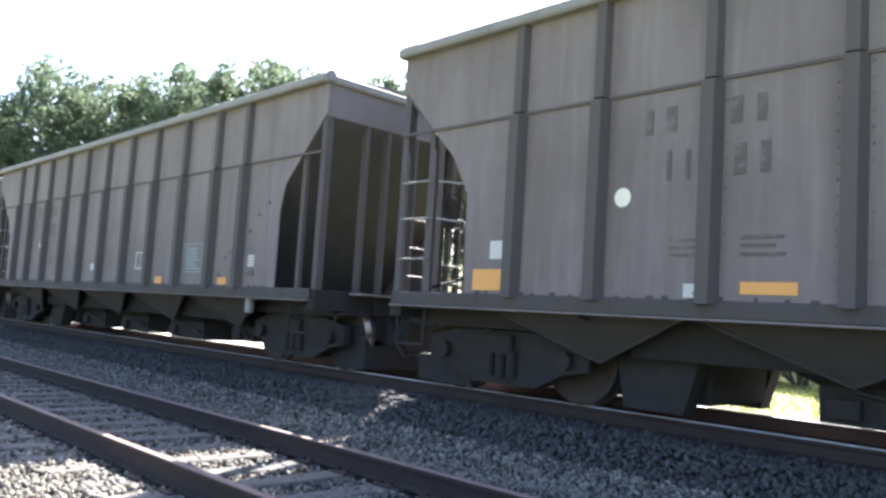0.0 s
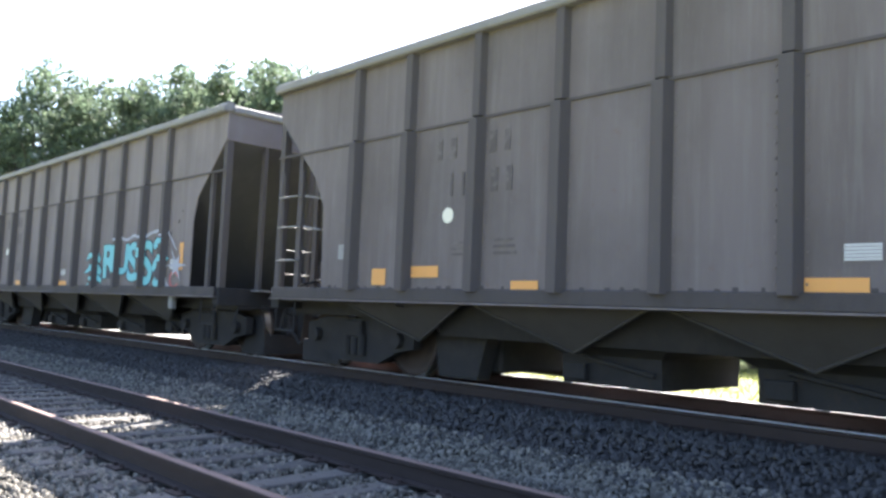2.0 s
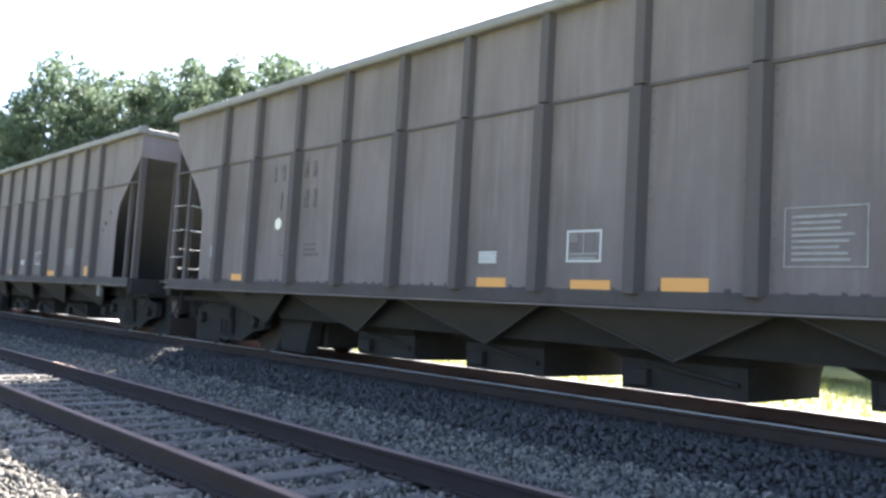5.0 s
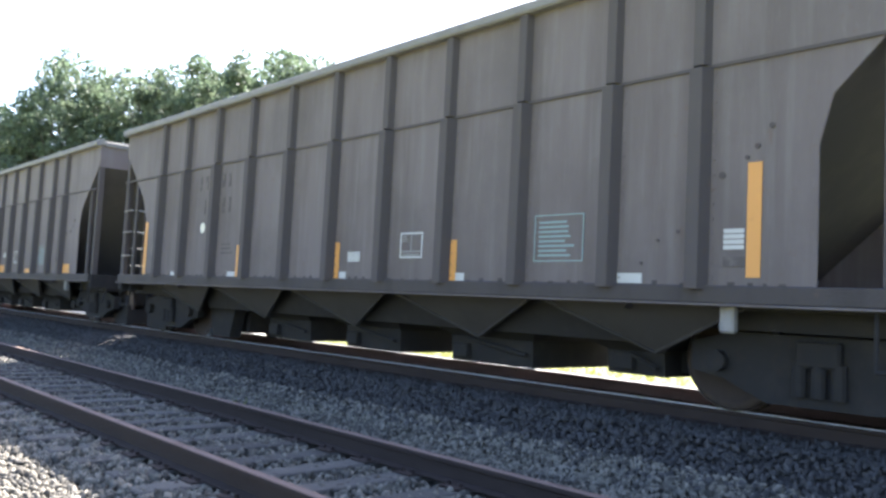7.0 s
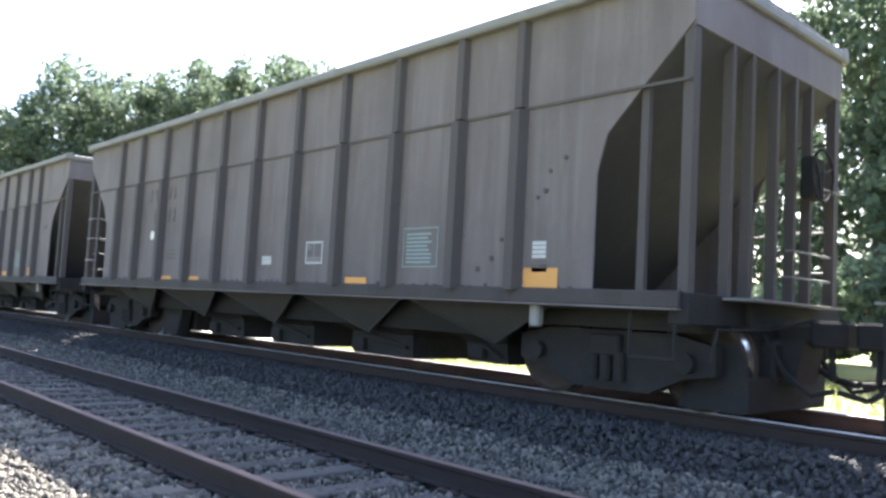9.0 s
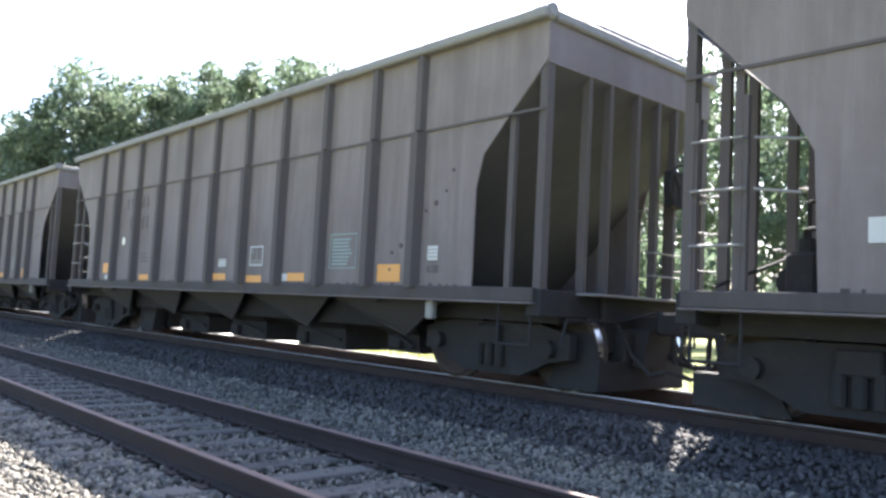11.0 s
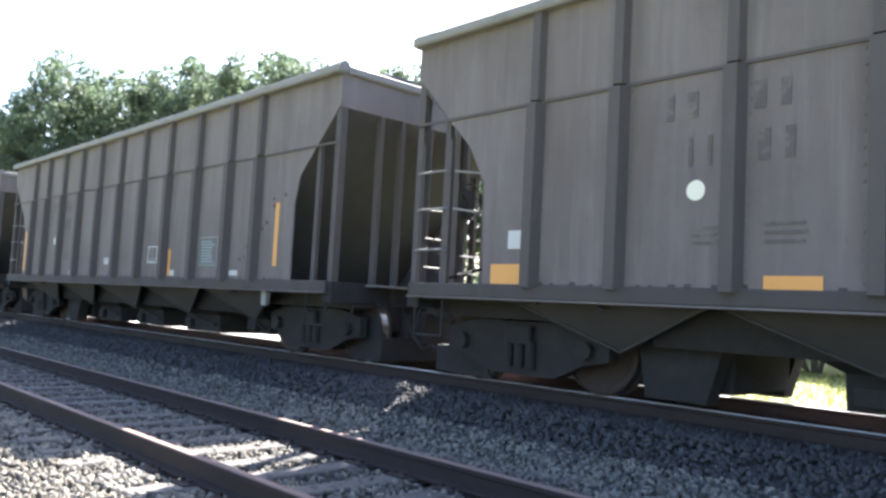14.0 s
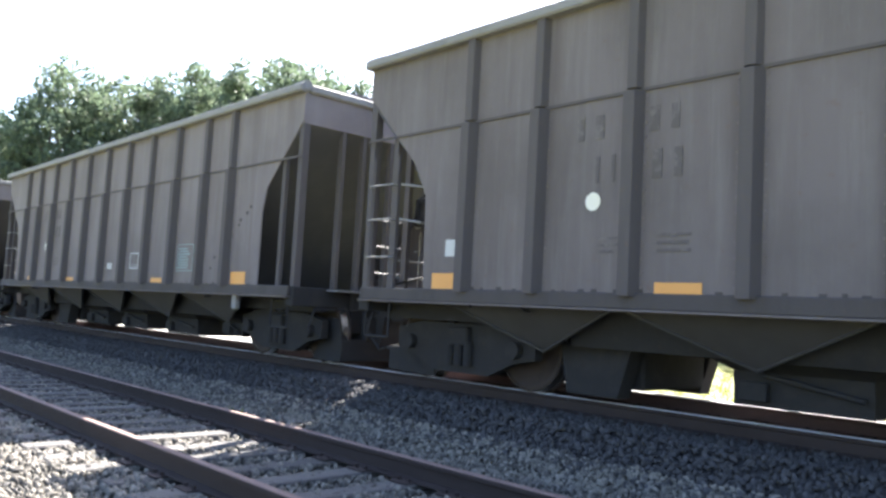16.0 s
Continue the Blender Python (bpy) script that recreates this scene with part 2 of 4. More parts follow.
def bed_profile(y):
    """Ballast height across both tracks."""
    pts = [(-3.0, -1.46), (0.5, -1.42), (1.6, -1.37), (2.1, -1.362), (4.9, -1.362), (5.25, -1.34), (6.25, -1.012), (9.1, -1.005), (9.5, -0.95), (10.05, -0.93), (10.5, -1.15), (11.0, -1.42)]
    for (a, h), (b, k) in zip(pts, pts[1:]):
        if a <= y <= b:
            return h + (k - h) * (y - a) / (b - a)
    return pts[0][1] if y < pts[0][0] else pts[-1][1]


FAR = [-1500, -600, -250, -120, -60, -40, -30] + span(-24, 6, 1.5) + [12, 25, 40, 60, 120, 250, 600, 1500]
grid_sheet("ground", FAR, [-1500, -400, -120, -40, -15, -6] + span(-3, 10.5, 0.6) + span(10.8, 32, 1.2) + [40, 60, 100, 250, 600, 1500],
           lambda x, y: (-1.62 if -6 < y < 10.6 else -1.42 + (lumps(x, y, 3.0, 0.05) if 10 < y < 40 else 0)),
           M_GROUND, label="sunlit yellow-green grass field beside the railway", cat="ground")
BX = [-300, -150, -80, -50, -36] + span(-30, 6, 0.3) + [10, 20, 50, 120, 300]
grid_sheet("ballast_bed", BX, span(-3.0, 5.55, 0.15), lambda x, y: bed_profile(y) - 0.03 + lumps(x, y, 0.5, 0.025), M_BED,
           label="bed of grey crushed stone under the near track", cat="ballast")
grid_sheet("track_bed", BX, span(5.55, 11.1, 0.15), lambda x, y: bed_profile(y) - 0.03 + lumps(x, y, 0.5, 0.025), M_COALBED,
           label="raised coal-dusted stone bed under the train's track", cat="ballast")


grid_sheet("crib_bed", BX, span(7.12, 8.48, 0.17), lambda x, y: bed_profile(y) - 0.012 + lumps(x, y, 0.4, 0.018), M_CRIB,
           label="rust-stained stone between the rails of the main track", cat="ballast")


def stones(name, count, region, size, material, label):
    """Scatter rough stones; region(rng) gives x, y. One joined mesh."""
    rng = np.random.default_rng(len(name) + count)
    bm = B()
    bmesh.ops.create_icosphere(bm, subdivisions=1, radius=1)
    base = np.array([v.co[:] for v in bm.verts])[:, :]
    tris = np.array([[v.index for v in f.verts] for f in bm.faces])
    bm.free()
    kinds = []
    for k in range(24):
        v = base * rng.uniform(0.50, 1.22, (len(base), 1))
        kinds.append(v * np.array([1.25, 0.95, 0.7]))
    V = np.zeros((count, len(base), 3))
    for i in range(count):
        x, y = region(rng)
        s = size * rng.uniform(0.55, 1.0) * (1.0 + 0.75 * rng.random() ** 3)
        e = Euler(rng.uniform(-3.1, 3.1, 3)).to_matrix()
        V[i] = kinds[rng.integers(24)] @ np.array(e).T * s + np.array([x, y, bed_profile(y) + rng.uniform(-0.3, 0.45) * size])
    n = len(base)
    F = (tris[None] + (np.arange(count) * n)[:, None, None]).reshape(-1, 3)
    me = bpy.data.meshes.new(name)
    me.vertices.add(count * n)
    me.vertices.foreach_set("co", V.reshape(-1))
    me.loops.add(F.size)
    me.loops.foreach_set("vertex_index", F.reshape(-1).astype(np.int32))
    me.polygons.add(len(F))
    me.polygons.foreach_set("loop_start", np.arange(0, F.size, 3, dtype=np.int32))
    me.update(calc_edges=True)
    me.materials.append(material)
    return tagged(new(name, me), label, "gravel", kind="stuff")


def near_x(rng, a=-26.0, b=2.5):
    return a + (b - a) * rng.random() ** 0.62


RAILS_NEAR = (Y_NEAR - 0.7525, Y_NEAR + 0.7525)
stones("ballast_stones", 33000, lambda r: (near_x(r), r.uniform(4.33, 5.72)), 0.028, M_STONE, "loose grey crushed stones on the bank between the tracks")
stones("crib_stones", 12500, lambda r: (near_x(r), r.uniform(2.9, 4.15)), 0.027, M_STONE, "grey crushed stones between the ties of the near track")
stones("verge_stones", 13000, lambda r: (near_x(r, -14, -1), r.uniform(1.1, 2.68)), 0.028, M_STONE, "pale crushed stones on the sunlit verge")
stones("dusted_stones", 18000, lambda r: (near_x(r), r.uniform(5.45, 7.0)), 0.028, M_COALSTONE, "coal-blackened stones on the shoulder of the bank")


# ---- tracks ----
RAIL_OUT = [(-0.07, -0.17), (0.07, -0.17), (0.07, -0.158), (0.012, -0.14), (0.010, -0.045), (0.036, -0.035), (0.036, -0.006),
            (0.026, 0.0), (-0.026, 0.0), (-0.036, -0.006), (-0.036, -0.035), (-0.010, -0.045), (-0.012, -0.14), (-0.07, -0.158)]


def track(name, y, z, label, head, wood, x0, x1, step, shift, far_tone):
    t = tagged(new(name), label, "railway track", kind="structure")
    tie_bm = box(B(), -0.115, 0.115, -1.3, 1.3, -0.34, -0.170, 0.012)
    tie_me = mesh_of("tie", tie_bm, wood)
    plate_bm = box(B(), -0.10, 0.10, -0.17, 0.17, -0.172, -0.160, 0.003)
    for sx in (-1, 1):
        for sy in (-0.10, 0.10):
            box(plate_bm, sx * 0.06 - 0.012, sx * 0.06 + 0.012, sy - 0.012, sy + 0.012, -0.17, -0.135)
    plate_me = mesh_of("tie_plate", plate_bm, M_RUST)
    for side in (-0.7525, 0.7525):
        r = part("rail", prism(B(), [(y + side + a, z + b) for a, b in RAIL_OUT], "x", -300, 300), far_tone if side > 0 else M_RUST, t, "rust-brown steel rail")
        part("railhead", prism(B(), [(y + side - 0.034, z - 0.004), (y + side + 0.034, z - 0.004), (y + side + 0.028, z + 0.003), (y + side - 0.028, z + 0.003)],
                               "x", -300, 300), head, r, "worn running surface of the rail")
    rng = random.Random(name)
    x = x0 + shift
    while x < x1:
        skew, dy = rng.uniform(-1.6, 1.6), rng.uniform(-0.06, 0.06)
        shared("tie", tie_me, t, pose(x, y + dy, z + rng.uniform(-0.012, 0.0), 0, 0, skew))
        for side in (-0.7525, 0.7525):
            shared("tie_plate", plate_me, t, pose(x, y + side, z))
        x += step + rng.uniform(-0.03, 0.03)
    return t


track("near_track", Y_NEAR, Z_NEAR, "empty near track with rusty rails on grey weathered wooden ties", M_DULLHEAD, M_TIE, -40, 6, 0.54, 0.1, M_RUST)
track("main_track", Y_MAIN, Z_MAIN, "track that carries the train, its polished railheads given a pale painted sheen", M_SHINE, M_COALTIE, -34, 6, 0.54, 0.3, M_LITRAIL)


# ---- trees ----
def leaf_cloud(rng, blobs, leaves, size):
    """Leaf quads on the shells of clumps. blobs: (centre, radius)."""
    w = np.array([r ** 2 for c, r in blobs])
    w = w / w.sum()
    pick = rng.choice(len(blobs), leaves, p=w)
    C = np.array([blobs[i][0] for i in range(len(blobs))])[pick]
    R = np.array([blobs[i][1] for i in range(len(blobs))])[pick]
    d = rng.normal(size=(leaves, 3))
    d /= np.linalg.norm(d, axis=1)[:, None]
    pos = C + d * (R * rng.uniform(0.55, 1.08, leaves) ** 0.8)[:, None] * np.array([1, 1, 0.8])
    u = rng.normal(size=(leaves, 3))
    u /= np.linalg.norm(u, axis=1)[:, None]
    v = np.cross(u, rng.normal(size=(leaves, 3)))
    v /= np.linalg.norm(v, axis=1)[:, None]
    s = size * rng.uniform(0.5, 1.3, leaves)[:, None]
    V = np.stack([pos - u * s, pos + v * s * 0.6, pos + u * s, pos - v * s * 0.6], 1).reshape(-1, 3)
    return V


def tree(name, height, spread, seed, leaves, size, low, label):
    rng = np.random.default_rng(seed)
    t = tagged(new(name), label, "tree", group="trees behind the railway")
    bm = B()
    lean = rng.uniform(-0.03, 0.03, 2) * height
    top = Vector((lean[0], lean[1], height * 0.82))
    r0 = 0.016 * height
    rod(bm, (0, 0, -0.3), top * 0.5, r0, 9, r0 * 0.7)
    rod(bm, top * 0.5, top, r0 * 0.7, 8, r0 * 0.15)
    blobs = []
    n = 30
    for i in range(n):
        f = low + (0.97 - low) * (i + rng.uniform(0, 0.9)) / n
        a = i * 2.4 + rng.uniform(-0.5, 0.5)
        wide = spread * (0.35 + 0.65 * math.sin(math.pi * min(1, max(0, (f - low) / (1.12 - low))) ** 0.8)) * rng.uniform(0.55, 1.05)
        root = top * (f * 0.8)
        c = Vector((lean[0] * f + math.cos(a) * wide, lean[1] * f + math.sin(a) * wide, height * f))
        rod(bm, root, c, r0 * 0.28 * (1.1 - f) + 0.02, 5, 0.015)
        blobs.append((np.array(c), spread * rng.uniform(0.24, 0.42)))
        for k in range(2):
            o = rng.normal(size=3)
            o /= np.linalg.norm(o)
            blobs.append((np.array(c) + o * spread * 0.3, spread * rng.uniform(0.12, 0.22)))
    part("trunk", bm, M_BARK, t)
    V = leaf_cloud(rng, blobs, leaves, size)
    me = bpy.data.meshes.new("crown")
    me.from_pydata(V.tolist(), [], np.arange(len(V)).reshape(-1, 4).tolist())
    me.materials.append(M_LEAF)
    shared("crown", me, t)
    return t


def ground_at(az, dist, z=Z_GROUND):
    a = radians(az)
    return Vector((math.cos(a) * dist, math.sin(a) * dist, z))


LABEL_TREE = ["tall leafy deciduous tree with a rounded crown", "broad leafy deciduous tree with a ragged crown",
              "leafy tree with light green sunlit foliage", "slender leafy tree at the edge of a field"]
kinds = [tree("tree", 20.0, 4.6, 11, 13000, 0.21, 0.22, LABEL_TREE[0]), tree("tree", 20.0, 5.4, 12, 14000, 0.21, 0.18, LABEL_TREE[1]),
         tree("tree", 20.0, 4.0, 13, 11000, 0.20, 0.25, LABEL_TREE[2]), tree("tree", 20.0, 3.4, 14, 9500, 0.19, 0.12, LABEL_TREE[3]),
         tree("tree", 20.0, 4.8, 15, 10500, 0.22, 0.12, "tall thin-leaved tree with sky showing through its crown")]
# heading, distance, height above the eye in degrees
WOOD = [(172.5, 70, 10.2), (170.2, 66, 9.6), (167.9, 62, 10.4), (165.9, 64, 10.9), (164.0, 58, 12.8), (162.6, 60, 14.4), (160.6, 62, 14.3), (158.9, 58, 14.2),
        (157.3, 62, 13.4), (155.8, 59, 15.2), (154.0, 57, 16.0), (151.9, 61, 15.7), (149.9, 56, 16.5), (147.8, 59, 16.2), (145.2, 63, 16.2),
        (142.2, 85, 16.2), (139.6, 88, 16.6), (136.4, 84, 16.0), (133.0, 80, 16.8), (129.6, 74, 16.4), (126.0, 66, 16.8), (122.4, 58, 17.2),
        (118.8, 50, 18.0), (115.6, 46, 16.0), (112.0, 41, 20.0), (108.6, 38, 24.0), (105.0, 37, 26.5), (101.0, 36, 27.0), (96.5, 37, 28.0), (91.5, 38, 27.0),
        (166.8, 74, 9.5), (161.5, 76, 11.5), (153.0, 74, 13.0), (148.5, 72, 14.0),
        (163.6, 70, 11.8), (165.4, 73, 10.4), (158.2, 75, 12.8), (155.4, 77, 13.6), (151.0, 78, 14.6)]
rng = random.Random(5)
planted = []
for i, (az, dist, el) in enumerate(WOOD):
    h = dist * math.tan(radians(el)) - Z_GROUND
    s = h / 20.0
    k = kinds[4 if az < 121 else i % 4]
    m = Matrix.Translation(ground_at(az, dist)) @ pose(0, 0, 0, 0, 0, rng.uniform(0, 360)) @ Matrix.Diagonal((s * rng.uniform(0.78, 1.0), s * rng.uniform(0.78, 1.0), s, 1))
    if k not in planted:
        planted.append(k)
        k.matrix_basis = m
    else:
        c = copy_thing(k, Matrix.Identity(4))
        c.matrix_basis = m


# ---- shrubs along the far edge of the field, and a pale lane ----
def shrub(seed, label):
    rng = np.random.default_rng(seed)
    t = tagged(new("shrub"), label, "shrub", group="shrubs along the field")
    bm = B()
    blobs = []
    for i in range(11):
        a, lean = i * 2.4, rng.uniform(0.3, 1.5)
        c = Vector((math.cos(a) * lean, math.sin(a) * lean, rng.uniform(0.9, 3.0)))
        rod(bm, (math.cos(a) * 0.12, math.sin(a) * 0.12, -0.1), c, 0.045, 6, 0.015)
        blobs.append((np.array(c), rng.uniform(0.55, 0.95)))
    part("stem", bm, M_BARK, t)
    V = leaf_cloud(rng, blobs, 3800, 0.12)
    me = bpy.data.meshes.new("foliage")
    me.from_pydata(V.tolist(), [], np.arange(len(V)).reshape(-1, 4).tolist())
    me.materials.append(M_LEAF)
    shared("foliage", me, t)
    return t


bush = [shrub(31, "leafy light green shrub at the edge of the grass"), shrub(32, "dense rounded green shrub on the field's edge")]
rng = random.Random(8)
for i in range(30):
    x, y = -44 + i * 2.0 + rng.uniform(-0.6, 0.6), 24.5 + rng.uniform(-1.2, 2.4)
    m = Matrix.Translation((x, y, Z_GROUND - 0.02)) @ pose(0, 0, 0, 0, 0, rng.uniform(0, 360)) @ Matrix.Diagonal((rng.uniform(0.8, 1.2), rng.uniform(0.8, 1.2), rng.uniform(0.8, 1.35), 1))
    if i < 2:
        bush[i].matrix_basis = m
    else:
        c = copy_thing(bush[i % 2], Matrix.Identity(4))
        c.matrix_basis = m

grid_sheet("gravel_lane", span(-90, -22, 2.0), span(13.6, 20.0, 0.5), lambda x, y: -1.355 + lumps(x, y, 2.0, 0.012), M_LANE,
           label="pale sunlit gravel lane beside the railway", cat="lane")


def grass_tufts():
    rng = np.random.default_rng(77)
    n = 16000
    x = rng.uniform(-22, 6, n)
    y = rng.uniform(11.0, 24.5, n)
    z = np.full(n, -1.43)
    a = rng.uniform(0, 6.28, n)
    h = rng.uniform(0.06, 0.22, n) * (0.6 + 0.8 * (rng.random(n) > 0.85))
    w = rng.uniform(0.012, 0.03, n)
    base = np.stack([x, y, z], 1)
    side = np.stack([np.cos(a) * w, np.sin(a) * w, 0 * a], 1)
    tip = base + np.stack([rng.normal(0, 0.07, n), rng.normal(0, 0.07, n), h], 1)
    V = np.stack([base - side, base + side, tip], 1).reshape(-1, 3)
    me = bpy.data.meshes.new("grass")
    me.from_pydata(V.tolist(), [], np.arange(3 * n).reshape(-1, 3).tolist())
    me.materials.append(M_BLADE)
    tagged(new("grass", me), "sunlit yellow-green meadow grass behind the track", "grass", kind="stuff")


grass_tufts()


def weed(x, y, z, seed):
    rng = random.Random(seed)
    bm = B()
    for i in range(26):
        a, r, h = rng.uniform(0, 6.28), rng.uniform(0.02, 0.10), rng.uniform(0.06, 0.24)
        p = Vector((math.cos(a) * 0.02, math.sin(a) * 0.02, 0))
        q = Vector((math.cos(a) * r, math.sin(a) * r, h))
        s = Vector((-math.sin(a), math.cos(a), 0)) * 0.012
        mid = p.lerp(q, 0.6) + Vector((0, 0, 0.02))
        v = [bm.verts.new(c) for c in (p - s * 0.4, p + s * 0.4, mid + s, q, mid - s)]
        bm.faces.new(v)
    ob = new("weed", mesh_of("weed", bm, M_BLADE))
    ob.location = (x, y, z)
    tagged(ob, "small green weed growing through the ballast beside a rail", "weed", group="weeds in the ballast", kind="stuff")


weed(-8.1, 4.5, bed_profile(4.5) - 0.01, 0)


# ---- hopper car; origin on the rail top at its middle, x along the line, the camera's side at -y ----
HALF = 7.42              # half length at the rim
HW = 1.615               # half width of the side sheet
Z_SILL, Z_TOP = 0.93, 4.03
RIB_DEEP = 0.12          # how far the side ribs stand out
RIBS = [-5.53] + [1.13 * i for i in range(-4, 5)] + [5.43]


def side_outline(zlow, ztop, inset=0.0):
    a = HALF - inset
    return [(-a + 1.2, zlow), (a - 1.0, zlow), (a - 1.0, 2.2), (a - 0.9, 2.58), (a, 3.50), (a, ztop), (-a, ztop), (-a, 3.55), (-a + 0.92, 2.62), (-a + 1.16, 2.2)]


def build_car():
    car = tagged(new("hopper_car"), "weathered grey-brown steel coal hopper car rolling on the main track", "hopper car", group="cars of the train")
    for s in (-1, 1):
        y0, y1 = (s * HW, s * (HW - 0.02)) if s < 0 else (s * (HW - 0.02), s * HW)
        sheet = part("side_sheet", prism(B(), side_outline(Z_SILL + 0.16, Z_TOP - 0.1), "y", y0, y1), M_SIDE, car, "dusty grey-brown side plate streaked by weather")
        for i, x in enumerate(RIBS):
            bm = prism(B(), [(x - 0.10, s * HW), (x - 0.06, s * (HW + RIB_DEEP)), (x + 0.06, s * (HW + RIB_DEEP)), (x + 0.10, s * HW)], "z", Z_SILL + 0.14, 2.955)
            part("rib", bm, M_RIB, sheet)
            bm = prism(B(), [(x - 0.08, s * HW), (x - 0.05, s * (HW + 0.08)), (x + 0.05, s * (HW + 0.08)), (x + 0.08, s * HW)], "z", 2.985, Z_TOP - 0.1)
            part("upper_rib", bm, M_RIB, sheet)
        riv = B()
        for x in RIBS:
            for d in (-0.125, 0.125):
                for i in range(15):
                    a, b = sorted((s * HW, s * (HW + 0.012)))
                    box(riv, x + d - 0.009, x + d + 0.009, a, b, 1.15 + 0.125 * i, 1.168 + 0.125 * i)
        tagged(part("rivets", riv, M_SIDE, sheet), kind="stuff")
        a, b = sorted((s * (HW + 0.001), s * (HW + 0.022)))
        part("seam_strip", box(B(), -HALF + 0.02, HALF - 0.02, a, b, 2.955, 2.985), M_RIB, sheet)
        a, b = sorted((s * (HW - 0.06), s * (HW + 0.12)))
        part("top_rim", box(B(), -HALF - 0.04, HALF + 0.04, a, b, Z_TOP - 0.12, Z_TOP, 0.02), M_RIM, car, "pale worn top rim")
        if s < 0:
            sill = part("side_sill", box(B(), -HALF + 0.05, HALF - 0.05, -HW - 0.05, -HW + 0.12, Z_SILL + 0.022, Z_SILL + 0.17, 0.01), M_SILL, car, "long grimy side sill")
            # Paler than the sill: the sky light on this edge is in its colour.
            part("sill_flange", box(B(), -HALF + 0.05, HALF - 0.05, -HW - 0.085, -HW + 0.12, Z_SILL, Z_SILL + 0.02, 0.004), M_SIDE, sill, "flange under the sill in a paler tone for sky light")
        else:
            part("side_sill", box(B(), -HALF + 0.05, HALF - 0.05, HW - 0.12, HW, Z_SILL + 0.07, Z_SILL + 0.17, 0.01), M_SILL, car, "long grimy side sill")
        drips = B()
        drip_rng = random.Random(3 + s)
        x = -HALF + 1.4
        while x < HALF - 1.2:
            w, h = drip_rng.uniform(0.012, 0.035), drip_rng.uniform(0.012, 0.035)
            a, b = sorted((s * (HW - 0.002), s * (HW + 0.006)))
            box(drips, x - w, x + w, a, b, Z_SILL + 0.172, Z_SILL + 0.172 + h)
            x += drip_rng.uniform(0.12, 0.3)
        tagged(part("lap_weld", drips, M_SILL, sheet), kind="stuff")
    for s in (-1, 1):
        e = s * HALF
        a, b = sorted((e, e - s * 0.03))
        end = part("end_sheet", box(B(), a, b, -HW + 0.02, HW - 0.02, 3.46, Z_TOP - 0.1), M_SIDE, car)
        crown = [(-HW + 0.06, Z_TOP - 0.02), (-0.7, Z_TOP + 0.055), (0.7, Z_TOP + 0.055), (HW - 0.06, Z_TOP - 0.02)]
        part("end_crown", prism(B(), crown, "x", *sorted((e - s * 0.04, e + s * 0.02))), M_SIDE, car)
        part("end_rim", box(B(), *sorted((e - s * 0.08, e + s * 0.06)), -HW + 0.06, HW - 0.06, Z_TOP - 0.12, Z_TOP, 0.02), M_RIM, car)
        part("slope_sheet", prism(B(), [(e, 3.50), (e - s * 0.02, 3.46), (e - s * 2.75, 0.88), (e - s * 2.70, 0.92)], "y", -HW + 0.02, HW - 0.02), M_SLOPE, car, "dark sloping end plate")
        for y in (-1.54, -0.87, -0.48, 0.06, 0.48, 0.87, 1.54) if s > 0 else (-1.54, -0.95, -0.42, 0.44, 0.95, 1.54):
            w = 0.055 if abs(y) > 1 else 0.03
            part("end_post", box(B(), *sorted((e - s * 0.01, e - s * 0.11)), y - w, y + w, Z_SILL + 0.1, 3.52), M_RIB, car)
        for y in (-1.54, 1.54):
            part("brace_post", box(B(), *sorted((e - s * 0.47, e - s * 0.55)), y - 0.03, y + 0.03, Z_SILL + 0.1, 2.98), M_RIB, car)
        part("end_sill", box(B(), *sorted((e + s * 0.02, e - s * 0.18)), -HW, HW, Z_SILL - 0.12, Z_SILL + 0.16, 0.01), M_UNDER, car)
        part("platform", box(B(), *sorted((e - s * 0.18, e - s * 1.9)), -HW + 0.08, HW - 0.08, Z_SILL - 0.02, Z_SILL + 0.04), M_UNDER, car)
        y = s
        x0, x1 = e - s * 0.12, e - s * 0.58
        for z in (1.95, 2.38):
            inner = tube(B(), [(e - s * 0.66, y * (HW - 0.10), z), (e - s * 0.66, y * (HW - 0.04), z), (e - s * 1.04, y * (HW - 0.04), z - 0.06), (e - s * 1.04, y * (HW - 0.10), z - 0.06)], 0.013, 6)
            part("ladder_rung", inner, M_RIM, car)
        for z in (1.05, 1.48, 1.95, 2.38):
            rung = tube(B(), [(x0, y * (HW - 0.06), z), (x0, y * (HW + 0.03), z), (x1, y * (HW + 0.03), z), (x1, y * (HW - 0.06), z)], 0.013, 6)
            part("ladder_rung", rung, M_RIM, car)
        for x in (x0, x1):
            part("ladder_stile", box(B(), x - 0.02, x + 0.02, *sorted((y * (HW - 0.03), y * (HW - 0.08))), Z_SILL + 0.1, 2.75), M_RIB, car)
        for y in (-1, 1):
            st = tube(B(), [(x0, y * (HW - 0.02), Z_SILL), (x0, y * (HW - 0.02), 0.50), (x1, y * (HW - 0.02), 0.50), (x1, y * (HW - 0.02), Z_SILL)], 0.016, 6)
            part("stirrup_step", st, M_UNDER, car)
        for y in (-HW, HW):
            part("corner_cap", rod(B(), (e - s * 0.22, y, Z_TOP - 0.02), (e + s * 0.05, y, Z_TOP - 0.02), 0.075, 10), M_RIM, car)
